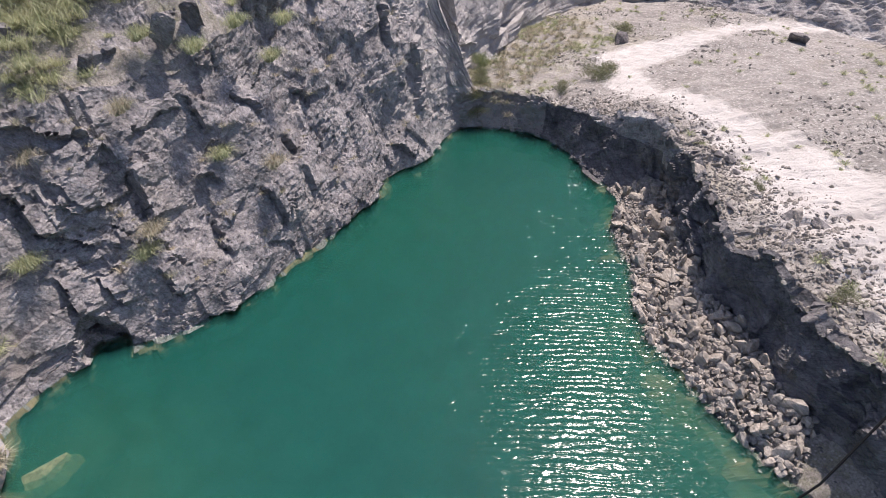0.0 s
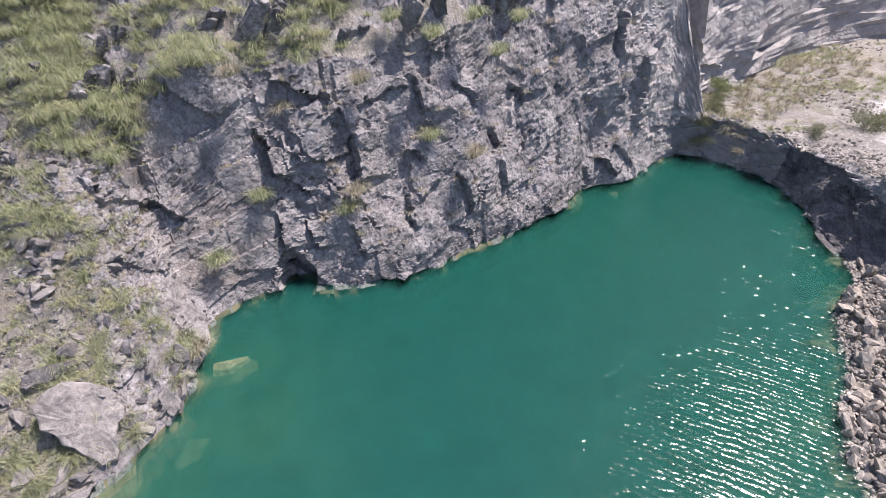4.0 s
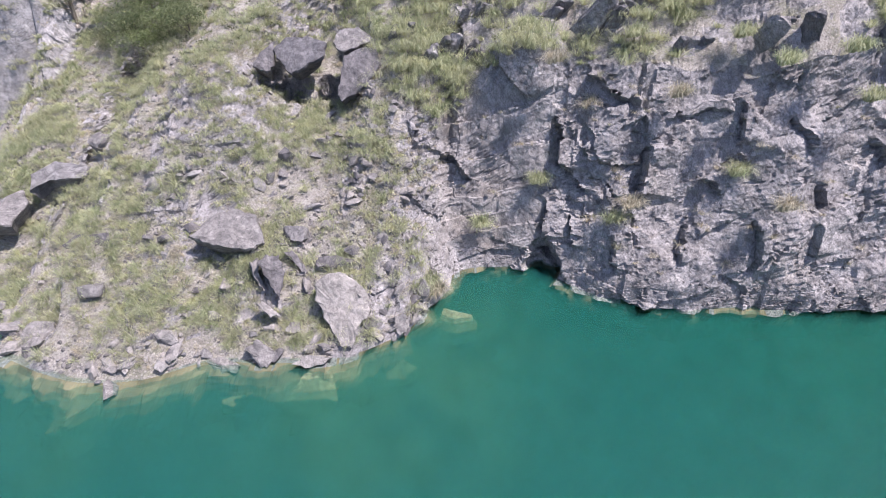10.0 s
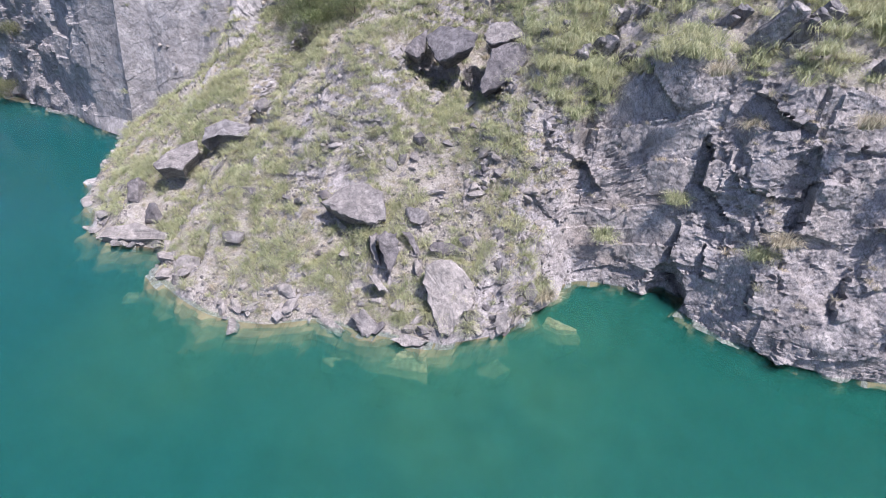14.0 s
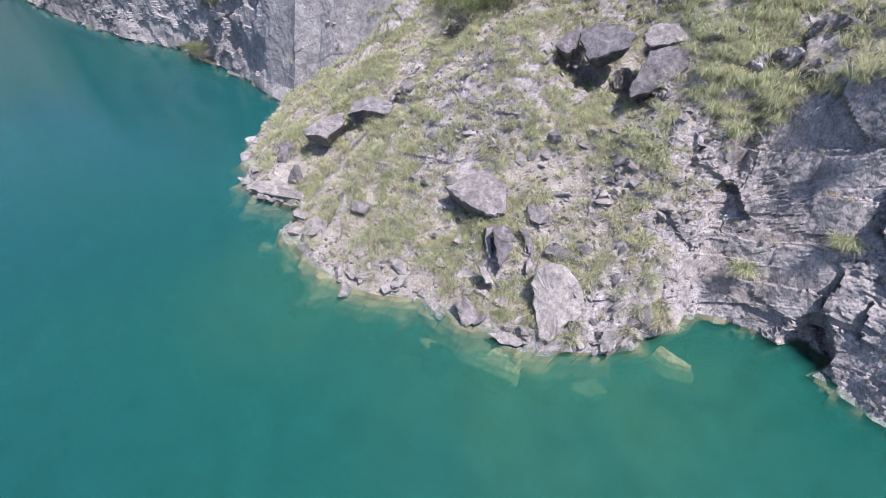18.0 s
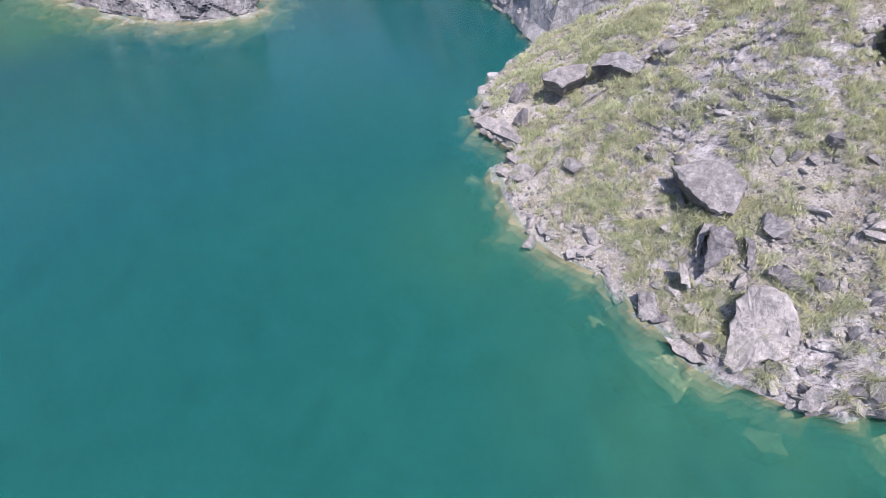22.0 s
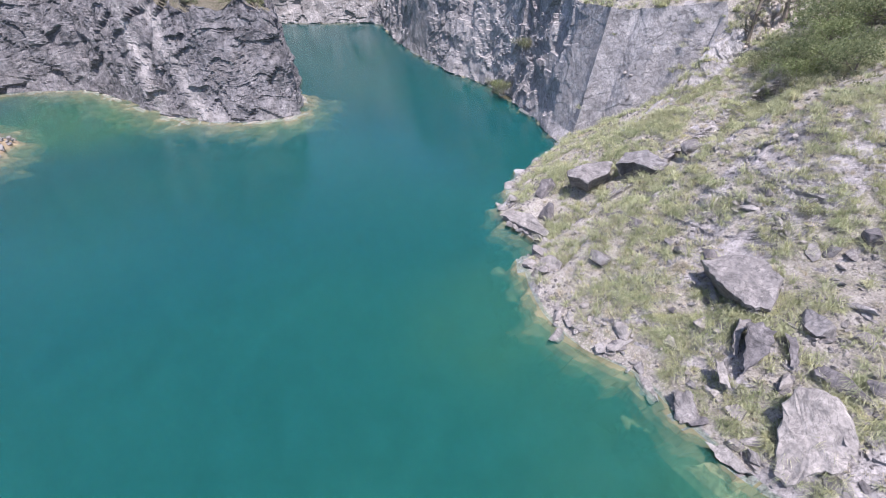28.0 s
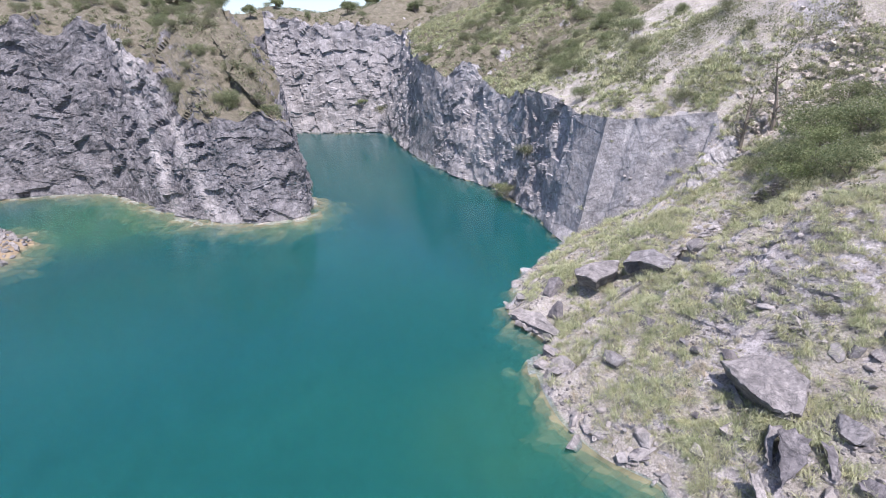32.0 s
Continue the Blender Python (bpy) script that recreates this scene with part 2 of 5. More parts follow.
def water_material(name, tint, cover, surface):
    """A sheet of turbid lake water: cover is the share of light that its suspended silt scatters back."""
    m = bpy.data.materials.new(name)
    m.use_nodes = True
    nt = m.node_tree
    nt.nodes.clear()
    out = nt.nodes.new("ShaderNodeOutputMaterial")
    silt = nt.nodes.new("ShaderNodeBsdfDiffuse")
    p = coords(nt)
    xyz = nt.nodes.new("ShaderNodeSeparateXYZ")
    nt.links.new(p, xyz.inputs[0])
    west = nt.nodes.new("ShaderNodeMapRange")
    west.inputs["From Min"].default_value, west.inputs["From Max"].default_value = 30.0, -70.0
    nt.links.new(xyz.outputs[0], west.inputs["Value"])
    col = blend(nt, west.outputs[0], tint, (tint[0] * 0.85, tint[1] * 0.91, tint[2] * 1.3))
    col = blend(nt, ramp(nt, tex_noise(nt, p, 0.03, 4, 0.5), [(0.35, grey(0)), (0.65, grey(0.25))]), col, (0.03, 0.2, 0.15))
    for x, y, r0, r1, amount in ((-124, -30, 12, 34, 0.8), (-100, 4, 3, 13, 0.55), (-8, 25, 5, 20, 0.45), (-30, 20, 4, 15, 0.35), (30, 0, 3, 14, 0.2)):
        far = nt.nodes.new("ShaderNodeVectorMath")
        far.operation = "DISTANCE"
        far.inputs[1].default_value = (x, y, 0)
        nt.links.new(p, far.inputs[0])
        fade = nt.nodes.new("ShaderNodeMapRange")
        fade.interpolation_type = "SMOOTHSTEP"
        for key, v in zip(("From Min", "From Max", "To Min", "To Max"), (r0, r1, amount, 0.0)):
            fade.inputs[key].default_value = v
        nt.links.new(far.outputs["Value"], fade.inputs["Value"])
        cloudy = blend(nt, 1.0, fade.outputs[0], ramp(nt, tex_noise(nt, p, 0.16, 4, 0.55), [(0.3, grey(0.35)), (0.6, grey(1))]), "MULTIPLY")
        col = blend(nt, cloudy, col, (0.075, 0.235, 0.145))
    nt.links.new(col, silt.inputs["Color"])
    clear = nt.nodes.new("ShaderNodeBsdfTransparent")
    clear.inputs["Color"].default_value = (0.92, 0.97, 0.94, 1)
    mix = nt.nodes.new("ShaderNodeMixShader")
    if cover < 1:
        cloud = ramp(nt, tex_noise(nt, p, 0.45, 4, 0.6), [(0.3, grey(cover * 0.7)), (0.7, grey(cover * 1.25))])
        nt.links.new(cloud, mix.inputs[0])
    else:
        mix.inputs[0].default_value = cover
    nt.links.new(clear.outputs[0], mix.inputs[1])
    nt.links.new(silt.outputs[0], mix.inputs[2])
    last = mix.outputs[0]
    if surface:
        gloss = nt.nodes.new("ShaderNodeBsdfGlossy")
        gloss.inputs["Roughness"].default_value = 0.115
        fres = nt.nodes.new("ShaderNodeFresnel")
        fres.inputs["IOR"].default_value = 1.33
        ripple = coords(nt, 1.0, 0.4, 1, (0, 0, 33))
        h = tex_noise(nt, coords(nt, 1.9, 1.0, 1, (0, 0, 33)), 1.0, 2, 0.5, 0.3)
        crest = nt.nodes.new("ShaderNodeTexWave")
        for k, v in zip(("Scale", "Distortion", "Detail", "Detail Scale", "Detail Roughness"), (0.62, 7.0, 3.0, 1.5, 0.55)):
            crest.inputs[k].default_value = v
        nt.links.new(ripple, crest.inputs["Vector"])
        h = blend(nt, 0.28, h, crest.outputs["Fac"])
        breeze = nt.nodes.new("ShaderNodeMapRange")
        for k, v in zip(("From Min", "From Max", "To Min", "To Max"), (-24.0, 14.0, 0.2, 1.0)):
            breeze.inputs[k].default_value = v
        nt.links.new(xyz.outputs[0], breeze.inputs["Value"])
        gust = ramp(nt, tex_noise(nt, p, 0.05, 3, 0.5), [(0.3, grey(0.55)), (0.6, grey(1))])
        gust = blend(nt, 1.0, gust, breeze.outputs[0], "MULTIPLY")
        hh = blend(nt, 1.0, h, gust, "MULTIPLY")
        bn = nt.nodes.new("ShaderNodeBump")
        bn.inputs["Strength"].default_value, bn.inputs["Distance"].default_value = 1.0, 0.105
        nt.links.new(hh, bn.inputs["Height"])
        nt.links.new(bn.outputs[0], gloss.inputs["Normal"])
        nt.links.new(bn.outputs[0], fres.inputs["Normal"])
        top = nt.nodes.new("ShaderNodeMixShader")
        nt.links.new(fres.outputs[0], top.inputs[0])
        nt.links.new(last, top.inputs[1])
        nt.links.new(gloss.outputs[0], top.inputs[2])
        last = top.outputs[0]
    nt.links.new(last, out.inputs["Surface"])
    return m


TEAL = (0.014, 0.148, 0.132)


# ---- ground: noise, columns round the lake ----
def hash3(ix, iy, iz, k):
    n = (ix.astype(np.int64) * 73856093) ^ (iy.astype(np.int64) * 19349663) ^ (iz.astype(np.int64) * 83492791) ^ (k * 2654435761)
    n = (n ^ (n >> 13)) * 1274126177
    n = n & 0x7FFFFFFF
    n = ((n ^ (n >> 15)) * 2246822519) & 0x7FFFFFFF
    return (n % 100003) / 100003.0


def value_noise(p, k=0):
    i = np.floor(p)
    fr = p - i
    fr = fr * fr * (3 - 2 * fr)
    out = 0
    for dx in (0, 1):
        for dy in (0, 1):
            for dz in (0, 1):
                w = (fr[:, 0] if dx else 1 - fr[:, 0]) * (fr[:, 1] if dy else 1 - fr[:, 1]) * (fr[:, 2] if dz else 1 - fr[:, 2])
                out = out + w * hash3(i[:, 0] + dx, i[:, 1] + dy, i[:, 2] + dz, k)
    return out * 2 - 1


def fractal(p, octaves=4, k=0):
    out, a = 0, 1.0
    for o in range(octaves):
        out = out + a * value_noise(p * 2 ** o, k + o)
        a *= 0.5
    return out


def blocks(p, k=0):
    """Broken rock: each cell stands proud by its own amount and has its own tilted face."""
    i = np.floor(p)
    best = np.full(len(p), 1e9)
    second = np.full(len(p), 1e9)
    val = np.zeros(len(p))
    for dx in (-1, 0, 1):
        for dy in (-1, 0, 1):
            for dz in (-1, 0, 1):
                c = [i[:, 0] + dx, i[:, 1] + dy, i[:, 2] + dz]
                q = np.stack([c[a] + hash3(*c, k + a) for a in range(3)], 1)
                d = p - q
                d2 = (d * d).sum(1)
                m = d2 < best
                second = np.where(m, best, np.minimum(second, d2))
                best = np.where(m, d2, best)
                tilt = np.stack([hash3(*c, k + 3 + a) - 0.5 for a in range(3)], 1)
                val = np.where(m, hash3(*c, k + 7) - 0.5 + (d * tilt).sum(1) * 1.1, val)
    return val, np.sqrt(second) - np.sqrt(best)


JOINTS = np.array([(0.88, 0.42, 0.12), (-0.46, 0.12, 0.88), (-0.45, 0.86, 0.22)])


def joint_blocks(p, spacing, k):
    """Rock split along three sets of joints: steps between blocks, and open cracks along some joints."""
    wob = np.stack([value_noise(p / (spacing[0] * 1.7), k + a) + 0.4 * value_noise(p / (spacing[0] * 0.5), k + a + 20) for a in range(3)], 1)
    turn = np.array(Euler((0.1 * math.sin(k), 0.2 * math.sin(k * 2.0), 0.5 * math.sin(k * 0.7))).to_matrix())
    c = p @ (JOINTS @ turn).T / np.array(spacing) + wob * 0.42
    i0 = np.floor(c[:, 0])
    c1 = c[:, 1] + hash3(i0, i0 * 0, i0 * 0, k + 5)
    i1 = np.floor(c1)
    c2 = c[:, 2] + hash3(i0, i1, i0 * 0, k + 6)
    i2 = np.floor(c2)
    val = hash3(i0, i1, i2, k + 7) - 0.5
    f0, f1 = c[:, 0] - i0, c1 - i1
    tilt = (hash3(i0, i1, i2, k + 8) - 0.5) * (f0 - 0.5) + (hash3(i0, i1, i2, k + 9) - 0.5) * (f1 - 0.5)
    crack = np.maximum((f0 < 0.06 + 0.05 * wob[:, 1]) * (hash3(i0, i1, i2, k + 10) > 0.76), (f1 < 0.05) * (hash3(i0, i1, i2, k + 11) > 0.88))
    return val + tilt * 0.9, crack.astype(float)


def sheet(name, verts, faces, mats, face_mats=None, smooth=False):
    me = bpy.data.meshes.new(name)
    v, fc = np.asarray(verts, np.float32), np.asarray(faces, np.int32)
    n = fc.shape[1]
    me.vertices.add(len(v))
    me.vertices.foreach_set("co", v.ravel())
    me.loops.add(fc.size)
    me.loops.foreach_set("vertex_index", fc.ravel())
    me.polygons.add(len(fc))
    me.polygons.foreach_set("loop_start", np.arange(0, fc.size, n, dtype=np.int32))
    for m in mats:
        me.materials.append(m)
    if face_mats is not None:
        me.polygons.foreach_set("material_index", np.asarray(face_mats, np.int32))
    me.polygons.foreach_set("use_smooth", np.full(len(fc), smooth))
    me.update(calc_edges=True)
    me.validate()
    return new(name, me)


# One column: waterline x, y; inland bearing; then distance and height of the foot, the brink, the slope and the back.
SHORE_NORTH = [
    (-234, 9, 285, 2, 6, 10, 43, 40, 51.3, 90, 53.5),
    (-219, 33, 300, 2, 6, 10, 42, 40, 51.3, 90, 53.5),
    (-206, 50, 330, 2, 6, 10, 40, 40, 51.3, 90, 53.5),
    (-180, 48, 355, 1, 4, 8, 32, 40, 51, 90, 56),
    (-151, 45.8, 0, 0.5, 2, 2.5, 27.5, 40, 42, 90, 56),
    (-136, 45.8, 0, 0.5, 2, 2.5, 27, 40, 42, 90, 56),
    (-119, 46, 0, 1, 3, 7, 23, 40, 40, 90, 56),
    (-104, 48.2, 0, 1, 3, 5, 22, 35, 38, 90, 56),
]
SHORE_BAY = [
    (-92, 48.2, 0, 0.6, 2, 3, 22, 32, 36, 90, 58),
    (-78, 46.6, 5, 0.5, 2, 4, 20, 30, 34, 90, 58),
    (-70, 44.5, 8, 0.8, 2, 4.5, 19, 28, 34, 90, 58),
    (-63.2, 42.8, 5, 2, 1.5, 6, 19, 30, 34, 90, 58),
    (-57, 32.6, 3, 17, 6, 21, 19.5, 40, 34, 100, 60),
    (-51.9, 28.6, 2, 26, 10.5, 29, 20, 48, 34, 104, 60),
    (-47.2, 25.1, 0, 10, 4.5, 32, 14, 52, 30, 108, 60),
]
SHORE_POINT = [
    (-39.2, 25.8, 0, 9, 4.5, 28, 14, 50, 28, 108, 58),
    (-37.5, 22.8, 0, 9, 4.5, 30, 14, 52, 28, 110, 58),
    (-30, 20.6, 0, 8, 4.2, 30, 14, 54, 28, 112, 58),
    (-24.5, 21.2, 0, 7, 4.2, 28, 14.5, 53, 28, 112, 58),
    (-20.5, 23.2, 0, 7, 4.5, 26, 14.5, 51, 29, 110, 58),
    (-15.5, 23.5, 0, 7, 4.5, 26, 14.5, 50, 29, 110, 58),
    (-10, 24.6, 0, 6, 4, 25, 14.5, 49, 30, 108, 58),
    (-5.8, 27.5, 0, 5, 3.2, 20, 13, 46, 30, 106, 58),
]
SHORE_CLIFF = [
    (-4.4, 30.2, 0, 4, 2.6, 14, 12.5, 43, 31, 102, 58),
    (-2.0, 35.4, 0, 1.5, 1.5, 9, 13.5, 38, 32, 98, 58),
    (2.2, 36.4, 0, 0.8, 2, 8, 15.5, 38, 34, 98, 58),
    (5.7, 35.9, 0, 0.5, 2, 7.5, 17, 38, 36, 98, 58),
    (12.4, 33, 0, 0.5, 2, 9, 18, 40, 38, 100, 60),
    (22.6, 32.4, 0, 0.5, 2, 8.5, 19, 40, 40, 100, 60),
    (33.2, 34, 2, 0.5, 2, 8, 21, 38, 42, 100, 60),
    (40, 35.6, 3, 0.5, 2, 8, 23, 36, 42, 100, 60),
    (44.5, 34.7, 6, 1, 2.5, 9, 24, 36, 42, 100, 60),
]
SHORE_CORNER = [
    (54.4, 35.8, 12, 0.8, 3, 8, 24, 34, 42, 95, 60),
    (57.6, 34.2, 30, 1, 4, 2, 4.8, 4.4, 5.6, 13.0, 28),
    (59.4, 31, 56, 0.6, 1.5, 1.5, 4.4, 12.5, 6.2, 24, 29),
    (59.8, 27.3, 80, 0.6, 1.5, 1.5, 4.6, 50, 8, 60, 28),
    (58, 20.6, 98, 0.8, 2, 2, 4.6, 52, 8.5, 78, 28),
    (53.6, 15, 112, 2.6, 2.5, 3.4, 6.5, 54, 8.5, 80, 28),
    (50.7, 11.2, 120, 4.0, 2.6, 4.8, 7.8, 54, 8.5, 80, 28),
    (44.6, 9.3, 128, 4.9, 2.6, 5.6, 7.8, 54, 8.5, 72, 26),
]
SHORE_BANK = [
    (39.3, 5.5, 132, 4.8, 2.6, 5.4, 7.8, 52, 8.5, 72, 26),
    (32.2, 1.8, 134, 5.0, 2.5, 5.7, 7.8, 50, 8.5, 72, 26),
    (27.6, -3.6, 133, 4.4, 2.2, 5.1, 7.8, 48, 8.5, 72, 26),
    (24, -10, 136, 2.6, 1.8, 3.4, 8, 48, 8.5, 72, 26),
    (14, -30, 150, 1, 2, 4, 9, 40, 14, 80, 34),
    (-20, -52, 180, 1, 2, 6, 18, 40, 34, 80, 44),
    (-70, -72, 195, 1, 2, 6, 22, 40, 36, 80, 46),
    (-120, -96, 225, 1, 2, 7, 34, 40, 42, 80, 48),
]
SHORE_WEST = [
    (-151, -76, 262, 1.5, 4, 9, 38, 30, 48, 80, 56),
    (-153.5, -61.5, 275, 1.5, 4, 9, 38, 30, 48, 80, 56),
    (-152, -49.5, 290, 1.5, 4, 9, 38, 30, 48, 80, 56),
    (-144, -35, 305, 1.5, 4, 10, 36, 22, 43, 60, 50),
    (-116.4, -19, 300, 1.5, 4, 9, 22, 18, 34, 34, 42),
    (-102.4, -6.5, 285, 1, 3, 5, 19, 14, 21, 28, 34),
    (-99.8, 2.8, 270, 1, 3, 5, 19.5, 12, 20.5, 26, 31),
    (-101.7, 9.2, 235, 1, 2.5, 4, 15, 8, 19, 20, 27),
]
SHORE_BACK = [
    (-116, 10, 205, 0.8, 3, 4, 15, 10, 25, 14, 30),
    (-150, 12, 195, 0.8, 4, 5, 30, 14, 40, 22, 44),
    (-200, 6, 190, 0.8, 4, 5, 34, 14, 42, 36, 50),
]
REGIONS = [("cliff_far", SHORE_NORTH), ("cliff_bay", SHORE_BAY), ("ground_point", SHORE_POINT), ("cliff_north", SHORE_CLIFF),
           ("ground_quarry", SHORE_CORNER), ("bank_east", SHORE_BANK), ("cliff_west", SHORE_WEST), ("cliff_back", SHORE_BACK)]


def columns_round_lake():
    keys = [c for _, part_ in REGIONS for c in part_]
    tags = [i for i, (_, part_) in enumerate(REGIONS) for c in part_]
    a = np.array([[c[0], c[1], math.sin(radians(c[2])), math.cos(radians(c[2])), *c[3:]] for c in keys], float)
    out, tag = [], []
    n = len(a)
    for i in range(n):
        p0, p1, p2, p3 = a[i - 1], a[i], a[(i + 1) % n], a[(i + 2) % n]
        length = np.hypot(*(p2 - p1)[:2])
        near = max(12.0, np.hypot(*((p1 + p2) / 2)[:2]))
        step = min(0.65, max(0.2, near * 0.0047))
        if p1[1] < -25 and p2[1] < -25 and p1[0] > -140:
            step = 1.6
        k = max(2, int(length / step))
        for j in range(k):
            s = j / k
            c = p1 + (p2 - p1) * s
            m1, m2 = (p2 - p0) / 2, (p3 - p1) / 2
            lim = length * 0.9
            for m in (m1, m2):
                l = np.hypot(m[0], m[1])
                if l > lim:
                    m *= lim / l
            h = (2 * s ** 3 - 3 * s ** 2 + 1) * p1 + (s ** 3 - 2 * s ** 2 + s) * m1 + (3 * s ** 2 - 2 * s ** 3) * p2 + (s ** 3 - s ** 2) * m2
            c[:2] = h[:2]
            out.append(c)
            tag.append(tags[i])
    out = np.array(out)
    run = np.cumsum(np.hypot(*np.diff(out[:, :2], axis=0, append=out[:1, :2]).T))
    even = np.where(np.array(tag) == 1, 0.25, 1.0)
    for c, amp, step in ((6, 0.16, 7.0), (7, 0.10, 9.0), (4, 0.2, 4.0), (9, 0.08, 14.0)):
        line = np.stack([run / step, run * 0 + c, run * 0], 1)
        out[:, c] *= 1 + amp * even * fractal(line, 3, 200 + c)
    rim = np.isin(tag, (4, 5))
    for c, amp, step in ((6, 0.55, 2.6), (7, 0.4, 2.0)):          # the quarry bank's edge is ragged
        out[:, c] += np.where(rim, amp * fractal(np.stack([run / step, run * 0 + c, run * 0], 1), 3, 230 + c), 0)
    return out, np.array(tag)


COLS, COL_TAG = columns_round_lake()
ROWS = (12, 36, 112, 84, 56)            # under water, foot, face, slope, back


def grid_of_ground():
    xy, dirs = COLS[:, :2], COLS[:, 2:4]
    dirs = dirs / np.linalg.norm(dirs, axis=1)[:, None]
    d1, z1, d2, z2, d3, z3, d4, z4 = COLS[:, 4:].T
    steep = np.clip((z1 / np.maximum(d1, 0.1) - 0.5), 0, 1)
    shelf = np.where(COL_TAG == 6, 13.0, 1.4 + 4.6 * (1 - steep))
    knots = [(-shelf, np.where(COL_TAG == 6, -2.6, -4.2)), (0 * d1, 0 * d1), (d1, z1), (d2, z2), (d3, z3), (d4, z4)]
    rows, seg = [], []
    for s, k in enumerate(ROWS):
        for j in range(k):
            v = j / k
            if s == 4:
                v = v ** 1.3
            rows.append((knots[s][0] + (knots[s + 1][0] - knots[s][0]) * v, knots[s][1] + (knots[s + 1][1] - knots[s][1]) * v))
            seg.append(s)
    rows.append(knots[5])
    seg.append(4)
    d = np.array([r[0] for r in rows])
    z = np.array([r[1] for r in rows])
    p = np.stack([xy[:, 0][None] + d * dirs[:, 0][None], xy[:, 1][None] + d * dirs[:, 1][None], z], 2)
    return p, np.array(seg)


GRID, SEG = grid_of_ground()


# shadowed hollows: x, y, z, radius, depth
HOLLOWS = [(6.0, 36.6, 0.6, 1.9, 2.2), (5.7, 36.9, 2.2, 1.2, 1.4), (-15.6, 48.2, 13.6, 2.4, 3.4), (-19.6, 47.6, 13.2, 2.2, 2.6), (-40.0, 36.6, 6.6, 2.1, 2.2), (-43.6, 35.4, 4.4, 1.5, 1.6)]
# broken edges in the north face, each over a shaded recess: x and z of both ends, width of the recess, depth
CLEFTS_LEFT = [(6.5, 12.4, 6.8, 9.2, 0.6, 1.5), (6.8, 9.4, 8.6, 7.8, 0.4, 1.0), (13.6, 11.4, 13.3, 8.2, 0.7, 1.6), (8.6, 10.4, 13.0, 10.1, 0.25, 0.7), (5.6, 6.2, 5.5, 3.8, 0.4, 1.0),
               (9.2, 16.2, 12.2, 14.4, 0.7, 1.1), (11.4, 4.8, 11.7, 2.6, 0.4, 1.0), (-3.3, 8.8, -1.5, 7.2, 0.6, 1.2), (7.6, 5.4, 8.0, 3.6, 0.4, 0.9), (15.0, 13.4, 19.6, 14.6, 0.25, 0.6)]
CLEFTS_RIGHT = [(17.0, 6.3, 16.7, 4.0, 0.4, 1.0), (20.6, 14.8, 20.7, 12.3, 0.5, 1.2), (45.9, 17.3, 45.3, 13.4, 0.6, 1.5), (27.2, 9.5, 27.7, 8.2, 0.6, 1.0), (22.2, 6.9, 22.6, 3.6, 0.35, 0.9),
                (26.7, 7.0, 27.0, 4.6, 0.4, 0.9), (42.2, 3.2, 43.7, 1.2, 0.9, 1.2), (18.4, 9.6, 19.4, 8.8, 0.5, 0.8), (24.4, 14.4, 25.4, 12.6, 0.6, 0.9), (31.0, 12.6, 32.2, 11.4, 0.5, 0.9)]


def slab_of(q):
    """1 on the smooth slab at the west end of the north face, 0 away from it."""
    x, z = q[:, 0], q[:, 2]
    return np.clip((x + 6) / 2, 0, 1) * np.clip((6.2 - x) / 1.2, 0, 1) * np.clip((z - 0.5) / 2, 0, 1) * np.clip((14.5 - z) / 2, 0, 1) * (q[:, 1] > 28)


